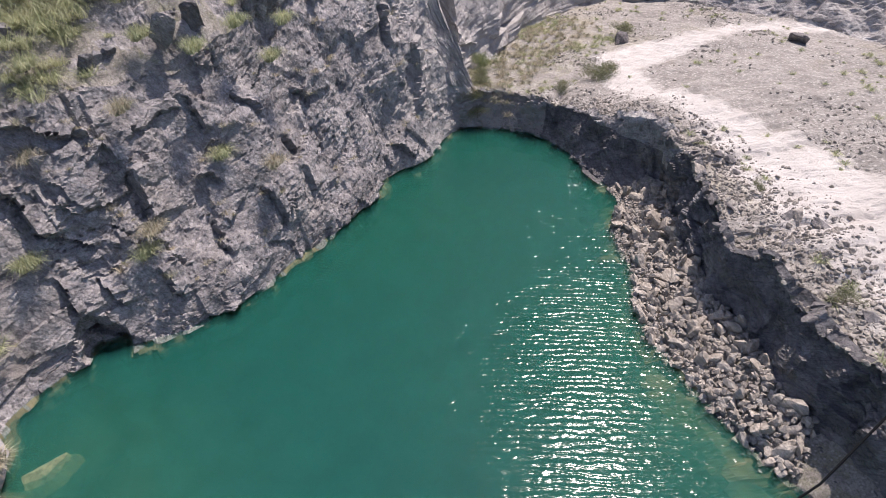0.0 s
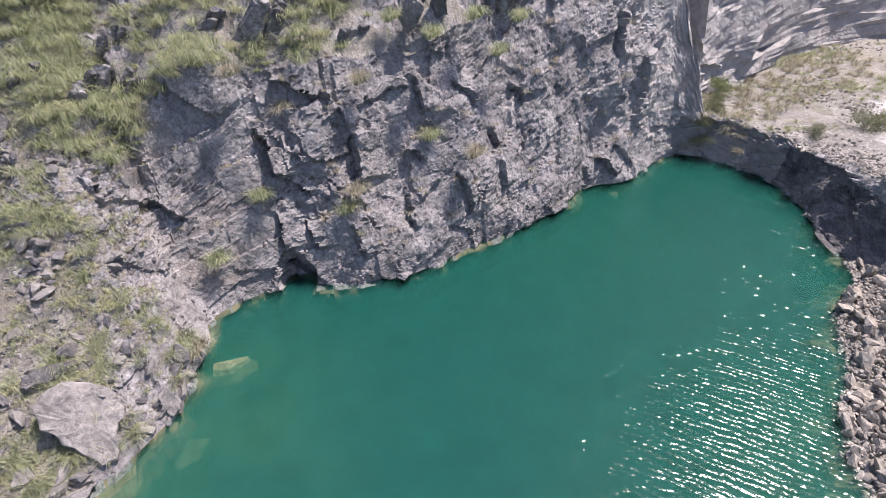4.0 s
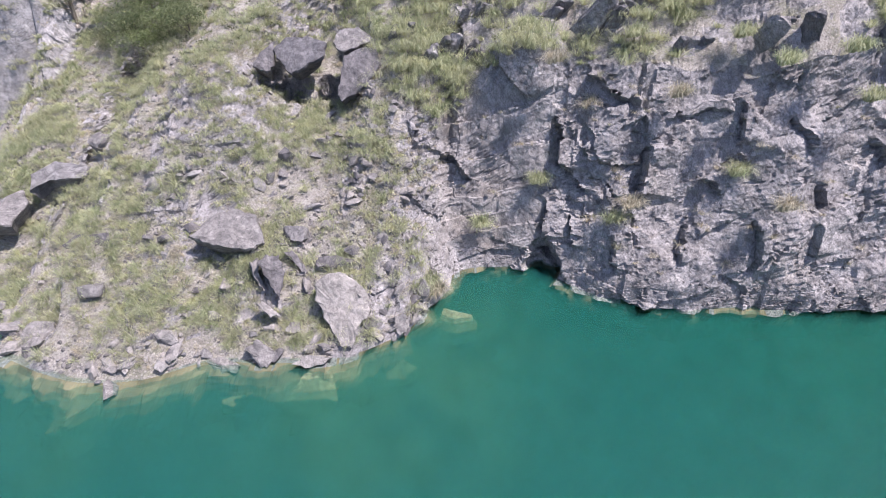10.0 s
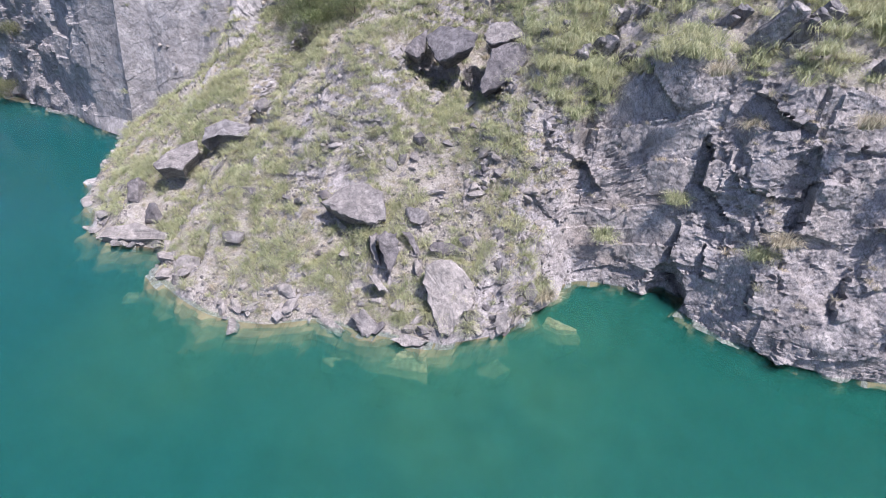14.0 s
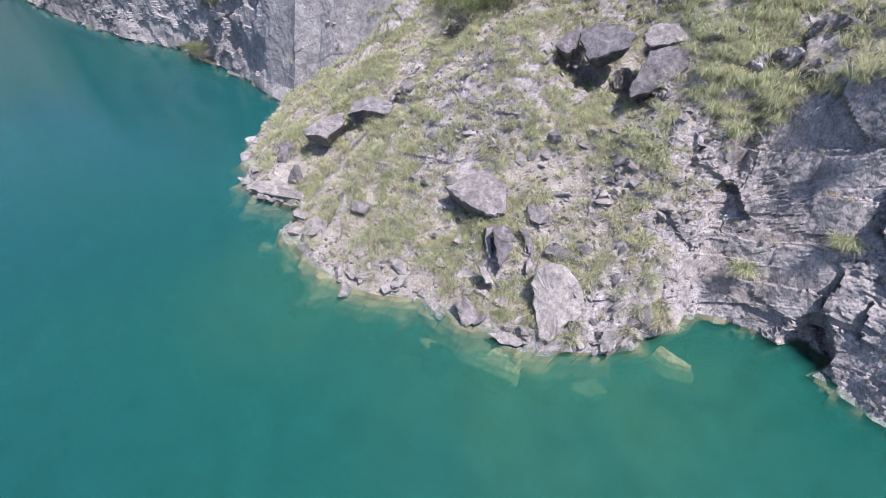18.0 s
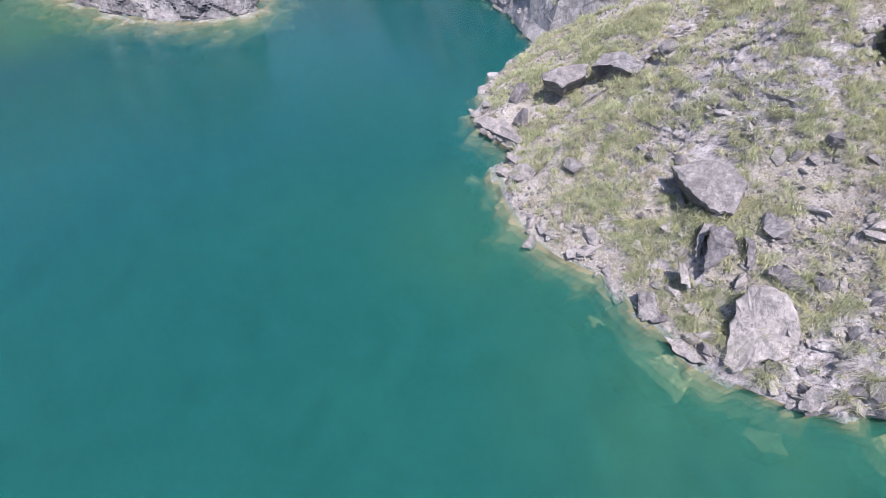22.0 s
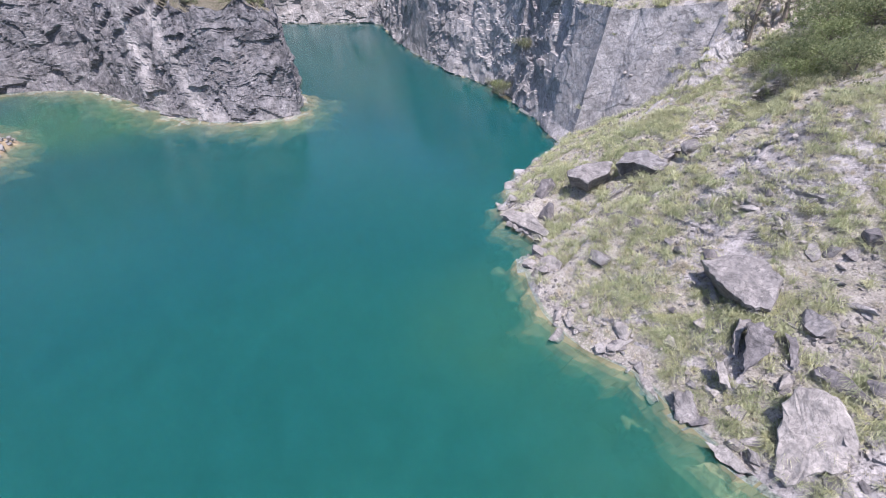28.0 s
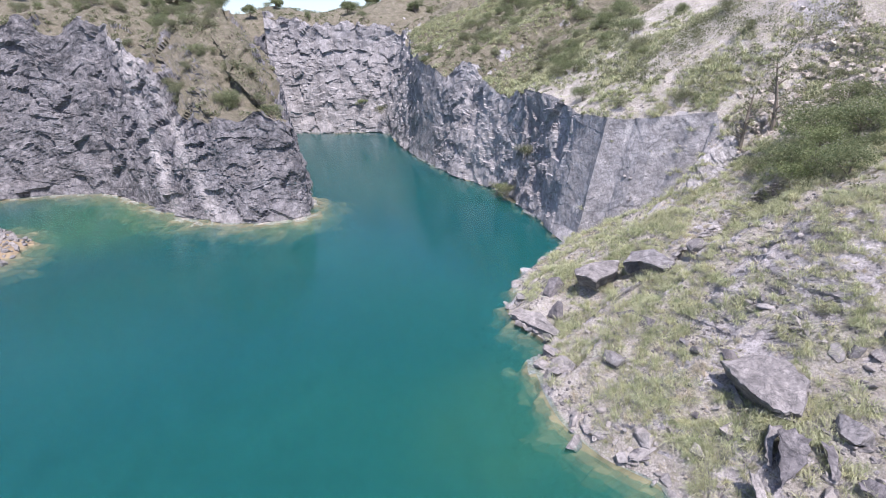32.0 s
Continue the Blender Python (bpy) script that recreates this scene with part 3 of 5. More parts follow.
def displaced(p):
    nv, nu, _ = p.shape
    du = np.roll(p, -1, 1) - np.roll(p, 1, 1)
    dv = np.gradient(p, axis=0)
    nrm = np.cross(du, dv)
    nrm /= np.linalg.norm(nrm, axis=2)[:, :, None] + 1e-9
    if nrm[40:100, :, 2].mean() < 0:
        nrm = -nrm
    up = nrm[:, :, 2]
    for _ in range(3):
        up = (up + np.roll(up, 1, 0) + np.roll(up, -1, 0)) / 3
    rockiness = np.clip((0.93 - up) / 0.25, 0.0, 1.0)
    rockiness[np.ix_(SEG == 4, np.isin(COL_TAG, (4, 5)))] = 1.0
    q = p.reshape(-1, 3)
    # bedding that dips to the side, joints that stand upright
    dip = np.array(Euler((radians(12), radians(-22), radians(15))).to_matrix())
    r = q @ dip.T
    far = np.clip((np.hypot(q[:, 0], q[:, 1]) - 58) / 30, 0, 1)
    where = np.clip(fractal(q * 0.11, 2, 17) * 1.5 + 0.35, 0, 1)
    where = where * np.where((q[:, 1] > 25) & (q[:, 2] < 26), np.interp(q[:, 0], [16, 24, 53, 57], [1, 0.35, 0.35, 1]), 1.0)
    big, crack = joint_blocks(q, (5.5, 4.2, 5.0), 11)
    mid, crack2 = joint_blocks(q, (1.9, 1.3, 2.2), 31)
    lump, crack3 = joint_blocks(r, (1.0, 0.7, 1.2), 51)
    fine, _ = joint_blocks(q, (0.55, 0.34, 0.6), 71)
    rk = rockiness.ravel()
    bare = rk > 0.05
    mass, chunk = np.zeros(len(q)), np.zeros(len(q))
    mass[bare] = blocks(r[bare] * np.array([0.26, 0.2, 0.2]), 111)[0]
    chunk[bare] = blocks(r[bare] * np.array([0.75, 0.6, 0.62]), 121)[0]
    fissure = crack * 0.35 * where + crack2 * 0.4 * (0.3 + where) + crack3 * 0.2 * where
    soft = fractal(q * 0.12, 4, 51)
    small = fractal(q * 0.7, 3, 61)
    crag = np.clip(value_noise(q * 0.16, 63) * 2 + 0.3, 0, 1) * (q[:, 1] > 38) * (q[:, 2] > 11) * (q[:, 0] > -8) * (q[:, 0] < 60)
    rough = np.interp(q[:, 0], [-156, -150, -135, -130, -72, -68, -50, -46], [1, 0.22, 0.22, 0.8, 0.8, 0.13, 0.13, 1])
    rough = np.where(q[:, 1] > 20, rough, 1.0)
    # the smooth leaning slab at the foot of the north face, stepped by ledges that rise to the east
    x, z = q[:, 0], q[:, 2]
    slab = slab_of(q)
    ledge = (z - 0.32 * x + 0.7 * fractal(q * 0.18, 2, 133)) / 3.1
    ledge = ledge - np.floor(ledge)
    rough = rough * (1 - 0.5 * slab)
    dark = np.clip((x - 5.5) / 1.5, 0, 1) * np.clip((18 - x) / 4, 0, 1) * (q[:, 1] > 28)      # the most shattered stretch of the face
    calm = np.where((x > 18) & (q[:, 1] < 30), 0.4, 1.0)                                       # the east bank breaks along smoother faces
    fissure, big, mid = fissure * calm, big * calm, mid * (0.4 + 0.6 * calm)
    amt = slab * (ledge * 0.5 - 0.25) + rk * rough * (big * 0.45 + mass * (0.6 + 0.55 * far) + chunk * (0.08 + 0.26 * where + 0.02 * far + 0.3 * dark + 0.5 * (1 - calm)) + (1 - far) * (mid * (0.06 + 0.22 * where) + lump * (0.04 + 0.2 * where) + fine * (0.05 + 0.14 * where) - fissure)) + (1 - rk) * (soft * 0.55 + small * 0.16 + fine * 0.1 + crag * (mid * 0.8 + lump * 0.4)) + rk * rough * soft * 0.7
    wet = q[:, 2] < 0
    amt[wet] = amt[wet] * 0.25 + (fractal(q[wet] * 0.6, 4, 91) * 0.8 + blocks(q[wet] * 0.45, 95)[0] * 0.6) * np.clip(-q[wet, 2] / 0.25, 0, 1)
    amt = amt * np.where(rk < 0.9, np.clip(0.35 + np.abs(q[:, 2]) / 3, 0, 1), 1)
    out = q + nrm.reshape(-1, 3) * amt[:, None]
    for x, y, z, rad, deep in HOLLOWS:
        d = np.sqrt(((q - np.array([x, y, z])) ** 2).sum(1)) / rad * (1 + 0.25 * small)
        out = out - nrm.reshape(-1, 3) * (deep * np.clip(1 - d ** 4, 0, 1))[:, None]
    face = (q[:, 1] > 30) & (q[:, 1] < 44) & (q[:, 0] > -8) & (q[:, 0] < 52)
    for x0, z0, x1, z1, wide, deep in CLEFTS_LEFT + CLEFTS_RIGHT:
        a, w = q[face][:, (0, 2)] - np.array([x0, z0]), np.array([x1 - x0, z1 - z0])
        length = np.hypot(*w)
        side = np.array([w[1], -w[0]]) / length
        side = side * np.sign(side @ np.array([1.0, 0.6]))
        bend = 0.5 * small[face] + 0.9 * chunk[face]
        off, along = a @ side + 0.45 * bend, a @ w / length + 0.5 * bend
        ends = np.clip(np.minimum(along, length - along) / 0.35 + 1.0, 0, 1)
        step = np.where(off > 0, 0.55 * np.exp(-off / 1.6), -0.6 * np.exp(off / wide)) * deep * ends
        out[face] += nrm.reshape(-1, 3)[face] * step[:, None]
    return out.reshape(p.shape), rockiness, nrm


GROUND, ROCKINESS, NORMALS = displaced(GRID)


TRACK = [(33, -20), (43, -11.5), (50, -6), (57, 1.5), (62.5, 8), (68.5, 16), (74, 21), (80, 21.5), (90, 14.5), (100, 9.5), (106, -6)]


def dust_of(p):
    """How far the ground is powdered by traffic: 1 on the track, 0 away from it."""
    best = np.full(len(p), 1e9)
    for (x0, y0), (x1, y1) in zip(TRACK[:-1], TRACK[1:]):
        w = np.array([x1 - x0, y1 - y0])
        k = np.clip(((p[:, 0] - x0) * w[0] + (p[:, 1] - y0) * w[1]) / (w @ w), 0, 1)
        best = np.minimum(best, np.hypot(p[:, 0] - x0 - k * w[0], p[:, 1] - y0 - k * w[1]))
    wide = 2.2 + 2.0 * np.clip((60 - p[:, 0]) / 20, 0, 1)
    return np.clip(1.1 - best / (wide * 2.2), 0, 1) * 0.66 + 0.06 + 0.16 * fractal(np.stack([p[:, 0] * 0.05, p[:, 1] * 0.05, 0 * p[:, 0]], 1), 2, 9)


def pale_of(p):
    """Where the rock is fresh, bleached or limy: veins of the headland, the broken wall beside the slabs, the quarry corner."""
    x, y, z = p.T
    tag = np.tile(COL_TAG, len(p) // len(COL_TAG))
    wave = 1.5 * fractal(p * 0.12, 3, 141)
    near = lambda d, w: np.clip(1 - np.abs(d) / w, 0, 1)
    west = 0.5 * near(y + 17.2 + 0.28 * z + wave, 4.5) + 0.46 * near(y + 8.0 + 0.42 * z + wave, 4.0) + 0.3 * np.clip((3.5 - z) / 3, 0, 1) * (y > -14)
    bay = 0.5 * near(x + 110 + wave, 13) + 0.3 * near(x + 93, 10) * (z < 12)
    north = 0.55 * np.clip((x - 32) / 20, 0, 1) + 0.12 * np.clip(1 - z / 2.0, 0, 1)
    out = np.where(np.isin(tag, (6, 7)), west, 0.0) + np.where(np.isin(tag, (0, 1)), bay, 0.0) + np.where(np.isin(tag, (3, 4)) & (x > 0) & (y > 25), north, 0.0)
    return out


def build_ground():
    nv, nu, _ = GROUND.shape
    pts = GROUND.reshape(-1, 3)
    i, j = np.meshgrid(np.arange(nv - 1), np.arange(nu), indexing="ij")
    j2 = (j + 1) % nu
    quad = np.stack([i * nu + j, i * nu + j2, (i + 1) * nu + j2, (i + 1) * nu + j], 2)
    mid = pts[quad].mean(2)
    a = pts[quad[..., 1]] - pts[quad[..., 3]]
    b = pts[quad[..., 2]] - pts[quad[..., 0]]
    fn = np.cross(a, b)
    fn /= np.linalg.norm(fn, axis=2)[:, :, None] + 1e-9
    upz = np.abs(fn[..., 2])
    flatm = mid.reshape(-1, 3)
    n1 = fractal(flatm * 0.25, 4, 71).reshape(upz.shape)
    n2 = fractal(flatm * 0.06, 3, 81).reshape(upz.shape)
    base_rock = ROCKINESS[:-1]
    seg = SEG[:-1][:, None] + np.zeros_like(j)
    tag = COL_TAG[j]
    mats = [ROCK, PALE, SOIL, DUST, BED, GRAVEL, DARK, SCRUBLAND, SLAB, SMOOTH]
    idx = np.zeros_like(j)                                   # bare rock
    idx[(base_rock + n1 * 0.22 < 0.42) & (upz > 0.45)] = 2   # soil on the gentler ground
    idx[(seg == 3) & (n1 > -0.5) & (upz > 0.35)] = 2
    idx[(seg == 3) & (tag == 3) & (n1 > 0.05)] = 0
    idx[(seg == 4)] = 2
    idx[(seg == 4) & np.isin(tag, (4, 5))] = np.where(mid[..., 1] > 14, 1, 0)[(seg == 4) & np.isin(tag, (4, 5))]
    quarry = np.isin(tag, (4, 5)) & (flatm[:, 0].reshape(j.shape) > 18)
    idx[quarry & (seg == 3) & (base_rock < 0.6)] = 5
    rock = idx == 0
    x_, y_, z_ = mid[..., 0], mid[..., 1], mid[..., 2]
    idx[rock & (x_ > 50) & (z_ > 5) & (n1 > -0.55)] = 1                              # pale wall above the quarry floor
    idx[(x_ > 50) & (x_ < 130) & (y_ > 18) & (z_ > 10.5) & (idx == 2)] = 1
    idx[mid[..., 2] < -0.15] = 4
    slab = slab_of(flatm).reshape(j.shape) + 0.3 * n1 > 0.5
    idx[slab & np.isin(tag, (2, 3)) & (upz < 0.75)] = 9
    idx[(seg == 3) & (tag == 4) & (x_ > 60) & (x_ < 86) & (y_ > 26.5) & (y_ < 40) & (n2 + 0.5 * n1 > -0.25)] = 2
    idx[(idx == 0) & (tag == 1) & (x_ > -78)] = 8
    idx[(idx == 0) & (tag == 0) & (np.abs(x_ + 143) < 9)] = 8
    idx[(idx == 0) & (tag == 0)] = 8
    # the headland is dark rock; the quarry bank gets its shade as this colour
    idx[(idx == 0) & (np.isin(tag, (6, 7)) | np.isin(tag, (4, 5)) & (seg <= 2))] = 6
    idx[(idx == 2) & np.isin(tag, (0, 6, 7)) & (seg >= 3)] = 7
    pale = pale_of(pts)
    for t, (name, _) in enumerate(REGIONS):
        sel = tag == t
        fq = quad[sel]
        used, inv = np.unique(fq, return_inverse=True)
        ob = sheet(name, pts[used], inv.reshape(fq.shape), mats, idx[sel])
        if t in (4, 5):
            ob.data.attributes.new("dust", "FLOAT", "POINT").data.foreach_set("value", dust_of(pts[used]).astype(np.float32))
        ob.data.attributes.new("pale", "FLOAT", "POINT").data.foreach_set("value", pale[used].astype(np.float32))
        tagged(ob, REGION_LABELS[name][0], REGION_LABELS[name][1], kind="structure")


REGION_LABELS = {
    "cliff_far": ("tall grey quarry wall at the end of the lake", "cliff"),
    "cliff_bay": ("smooth grey slab wall above the narrow bay", "cliff"),
    "ground_point": ("rocky grassy slope running down into the water", "ground"),
    "cliff_north": ("steep fractured grey rock face above the lake", "cliff"),
    "ground_quarry": ("pale dusty quarry floor above a low rock bank", "ground"),
    "bank_east": ("rock bank below the quarry floor, darkened to carry its shade", "cliff"),
    "cliff_west": ("dark fractured headland wall with pale streaks", "cliff"),
    "cliff_back": ("grey rock wall behind the headland", "cliff"),
}
build_ground()


# ---- lake ----
def build_lake():
    xs, ys = np.arange(-260, 91, 1.25), np.arange(-130, 71, 1.25)
    gx, gy = np.meshgrid(xs, ys, indexing="ij")
    nx, ny = gx.shape
    i, j = np.meshgrid(np.arange(nx - 1), np.arange(ny - 1), indexing="ij")
    i, j = i.ravel(), j.ravel()
    quads = np.stack([i * ny + j, (i + 1) * ny + j, (i + 1) * ny + j + 1, i * ny + j + 1], 1)
    flat = np.stack([gx.ravel(), gy.ravel(), gx.ravel() * 0], 1)
    for k, (z, cover) in enumerate(((0.0, 0.11), (-0.25, 0.18), (-0.6, 0.25), (-1.0, 0.31), (-1.5, 0.34), (-2.1, 0.42), (-2.9, 1.0))):
        if k == 0:
            ob = sheet("water", [(-260, -130, 0), (90, -130, 0), (90, 70, 0), (-260, 70, 0)], [(0, 1, 2, 3)], [water_material("lake_water", TEAL, cover, True)])
            lake = tagged(ob, "calm teal-green quarry lake water with small ripples", "water", kind="structure")
        else:
            p = flat + np.array([0, 0, 1.0]) * (z + 0.2 * min(1.0, -z) * fractal(flat * 0.28 + 7.3 * k, 2, 150 + k))[:, None]
            ob = sheet("water_depth", p, quads, [water_material("turbid_water", TEAL, cover, False)], smooth=True)
            ob.parent = lake


build_lake()


# ---- things: helpers ----
rng = np.random.default_rng(7)


def part(name, bm, mat, parent, label=""):
    me = bpy.data.meshes.new(name)
    bm.to_mesh(me)
    bm.free()
    me.materials.append(mat)
    ob = new(name, me)
    ob.parent = parent
    return tagged(ob, label) if label else ob


def stone_material(name, dark, mid, light):
    m, nt, b = material(name, 0.85)
    info = nt.nodes.new("ShaderNodeObjectInfo")
    geo = nt.nodes.new("ShaderNodeNewGeometry")
    p = coords(nt)
    band = coords(nt, 0.8, 0.8, 1.5, (30, 20, 0))
    col = ramp(nt, tex_noise(nt, band, 1.3, 8, 0.7, 0.5), [(0.3, dark), (0.5, mid), (0.7, light)])
    add = nt.nodes.new("ShaderNodeMath")
    add.operation = "ADD"
    nt.links.new(info.outputs["Random"], add.inputs[0])
    nt.links.new(geo.outputs["Random Per Island"], add.inputs[1])
    tone = ramp(nt, add.outputs[0], [(0.1, grey(0.68)), (0.5, grey(1.0)), (1.0, (1.12, 1.09, 1.05))])
    col = blend(nt, 1.0, col, tone, "MULTIPLY")
    col = facets(nt, col, coords(nt, 1, 1, 1.3, (25, 15, 0)), 0.9)
    col = blend(nt, ramp(nt, tex_noise(nt, p, 9.0, 6, 0.75), [(0.32, grey(0.4)), (0.55, grey(0))]), col, tuple(c * 0.5 for c in dark))
    beds = tex_noise(nt, coords(nt, 0.3, 0.3, 4.5, (35, 25, 10)), 1.0, 6, 0.7, 0.4)
    col = blend(nt, ramp(nt, beds, [(0.475, grey(0)), (0.5, grey(0.6)), (0.525, grey(0))]), col, tuple(c * 0.45 for c in dark))
    nt.links.new(col, b.inputs["Base Color"])
    broken_bump(nt, b, coords(nt, 0.8, 0.8, 1.5, (30, 20, 0)), 1.3, 0.26)
    return m


STONE = stone_material("loose_stone", (0.125, 0.123, 0.131), (0.20, 0.195, 0.206), (0.295, 0.288, 0.298))
DARKSTONE = stone_material("dark_boulder", (0.085, 0.084, 0.095), (0.15, 0.146, 0.162), (0.25, 0.243, 0.257))
PALESTONE = stone_material("pale_boulder", (0.215, 0.208, 0.213), (0.27, 0.261, 0.266), (0.325, 0.316, 0.319))
TANSTONE = stone_material("tan_rubble", (0.25, 0.23, 0.215), (0.40, 0.372, 0.35), (0.54, 0.51, 0.48))
LIPSTONE = stone_material("grey_rubble", (0.21, 0.198, 0.19), (0.325, 0.31, 0.298), (0.45, 0.432, 0.418))


def roughen(bm, seed, amount):
    off = Vector((seed * 3.7, seed * 1.3, seed * 0.7))
    bm.normal_update()
    for v in bm.verts:
        q = v.co + off
        v.co += v.normal * (noise.noise(q * 0.9) * amount + noise.noise(q * 2.7) * amount * 0.6 + noise.noise(Vector((q.x, q.y, q.z * 3)) * 2.2) * amount * 0.5)


def rock_bmesh(seed, size, cuts=11, rough=0.05):
    """A broken rock: a few flat faces meeting in hard, chipped edges."""
    r = random.Random(seed)
    bm = bmesh.new()
    for k in range(cuts):
        a, z = 2 * math.pi * (k + r.uniform(-0.3, 0.3)) / cuts * 2, r.choice((-0.9, -0.5, 0.55, 0.8))
        w = r.uniform(0.8, 1.05) * (0.72 if z > 0.7 else 1.0)
        bm.verts.new((math.cos(a) * w, math.sin(a) * w, z))
    for k in range(3):
        bm.verts.new((r.uniform(-0.5, 0.5), r.uniform(-0.5, 0.5), 0.85))
    res = bmesh.ops.convex_hull(bm, input=bm.verts)
    bmesh.ops.delete(bm, geom=[g for g in res["geom_interior"] if isinstance(g, bmesh.types.BMVert)], context="VERTS")
    for v in bm.verts:
        v.co = Vector((v.co.x * size[0] / 2, v.co.y * size[1] / 2, v.co.z * size[2] / 2))
    for _ in range(3):
        bmesh.ops.subdivide_edges(bm, edges=bm.edges, cuts=1, use_grid_fill=True)
    bmesh.ops.triangulate(bm, faces=[fc for fc in bm.faces if len(fc.verts) > 4])
    roughen(bm, seed, rough * min(2.2, sum(size) / 3))
    return bm


def outline_bmesh(seed, outline, thick, under=0.9, bulge=0.11):
    """A slab with a given outline: a rough front face, broken edges and a smaller back."""
    r = random.Random(seed)
    bm = bmesh.new()
    cx = sum(p[0] for p in outline) / len(outline)
    cy = sum(p[1] for p in outline) / len(outline)
    ring = []
    n = len(outline)
    for i in range(n):
        a, b = Vector(outline[i]), Vector(outline[(i + 1) % n])
        for k in range(4):
            q = a.lerp(b, k / 4)
            side = Vector((b - a).yx).normalized()
            ring.append(q + Vector((side.x, -side.y)) * r.uniform(-0.12, 0.12))
    layers = []
    for z, s in ((-0.5, under), (-0.15, 0.5 + under / 2), (0.15, 0.72 + 0.25 * under), (0.4, 1.0), (0.49, 0.965), (0.51, 0.75), (0.5, 0.48), (0.51, 0.2)):
        row = []
        for q in ring:
            x, y = cx + (q.x - cx) * s, cy + (q.y - cy) * s
            h = noise.noise(Vector((x * 0.7 + seed, y * 0.7, z))) * bulge * 2 + noise.noise(Vector((x * 2.3, y * 2.3 + seed, z))) * bulge
            row.append(bm.verts.new((x + r.uniform(-0.04, 0.04), y + r.uniform(-0.04, 0.04), z * thick + h)))
        layers.append(row)
    m = len(ring)
    for lo, hi in zip(layers[:-1], layers[1:]):
        for k in range(m):
            bm.faces.new((lo[k], lo[(k + 1) % m], hi[(k + 1) % m], hi[k]))
    bm.faces.new(layers[-1])
    bm.faces.new(layers[0][::-1])
    bmesh.ops.triangulate(bm, faces=[fc for fc in bm.faces if len(fc.verts) > 4])
    return bm


def outlined(seed, place, outline, thick, turn, lean, mat, label, under=0.9):
    bm = outline_bmesh(seed, outline, thick, under)
    me = bpy.data.meshes.new("boulder")
    bm.to_mesh(me)
    bm.free()
    me.materials.append(mat)
    ob = new("boulder", me)
    ob.matrix_world = Matrix.Translation(place) @ Euler((0, 0, radians(turn))).to_matrix().to_4x4() @ Euler((radians(lean), 0, 0)).to_matrix().to_4x4()
    return tagged(ob, label, "boulder")


def boulder(seed, place, size, turn, lean, mat, label, category="boulder", cuts=11, name="boulder"):
    bm = rock_bmesh(seed, size, cuts=cuts)
    me = bpy.data.meshes.new(name)
    bm.to_mesh(me)
    bm.free()
    me.materials.append(mat)
    ob = new(name, me)
    ob.matrix_world = Matrix.Translation(place) @ Euler((0, 0, radians(turn))).to_matrix().to_4x4() @ Euler((radians(lean), 0, 0)).to_matrix().to_4x4()
    return tagged(ob, label, category)


def ground_points(n, tags, segs, seed, keep=None):
    """n places on the ground of some regions, spread evenly by area, with the slope's normal."""
    nv, nu, _ = GROUND.shape
    r = np.random.default_rng(seed)
    i, j = np.meshgrid(np.arange(nv - 1), np.arange(nu), indexing="ij")
    ok = np.isin(SEG[:-1], segs)[:, None] & np.isin(COL_TAG, tags)[None]
    i, j = i[ok], j[ok]
    a, b, c = GROUND[i, j], GROUND[i, (j + 1) % nu], GROUND[i + 1, j]
    n_ = np.cross(b - a, c - a)
    area = np.linalg.norm(n_, axis=1)
    n_ = n_ / (area[:, None] + 1e-9)
    n_ *= np.sign(n_[:, 2:3] + 1e-9)
    w = area.copy()
    if keep is not None:
        w = w * keep(a, n_)
    pick = r.choice(len(a), n, p=w / w.sum())
    u, v = r.random((n, 1)), r.random((n, 1)) * 0.9
    return a[pick] + (b - a)[pick] * u + (c - a)[pick] * v, n_[pick]


def patches(scale, k):
    """A weight that gathers things in patches."""
    return lambda p: np.clip(fractal(p * scale, 3, k) * 1.4 + 0.55, 0.02, 1.5)


# ---- loose stones ----
def hull_stone(seed):
    r = np.random.default_rng(seed)
    bm = bmesh.new()
    pts = r.normal(size=(18, 3))
    pts /= np.linalg.norm(pts, axis=1)[:, None]
    pts *= np.array([1.0, 0.8, 0.62]) * (0.86 + 0.22 * r.random((18, 1)))
    for p in pts:
        bm.verts.new(p)
    res = bmesh.ops.convex_hull(bm, input=bm.verts)
    bmesh.ops.delete(bm, geom=[g for g in res["geom_interior"] if isinstance(g, bmesh.types.BMVert)], context="VERTS")
    bmesh.ops.triangulate(bm, faces=bm.faces)
    return bm


def stone_arrays():
    out = []
    for k in range(8):
        bm = hull_stone(100 + k)
        bm.verts.ensure_lookup_table()
        bm.verts.index_update()
        v = np.array([x.co[:] for x in bm.verts])
        f_ = np.array([[x.index for x in fc.verts] for fc in bm.faces])
        out.append((v, f_))
        bm.free()
    return out


STONES = stone_arrays()


def random_turns(n, r):
    q = r.normal(size=(n, 4))
    q /= np.linalg.norm(q, axis=1)[:, None]
    w, x, y, z = q.T
    return np.stack([1 - 2 * (y * y + z * z), 2 * (x * y - z * w), 2 * (x * z + y * w), 2 * (x * y + z * w), 1 - 2 * (x * x + z * z), 2 * (y * z - x * w),
                     2 * (x * z - y * w), 2 * (y * z + x * w), 1 - 2 * (x * x + y * y)], 1).reshape(n, 3, 3)


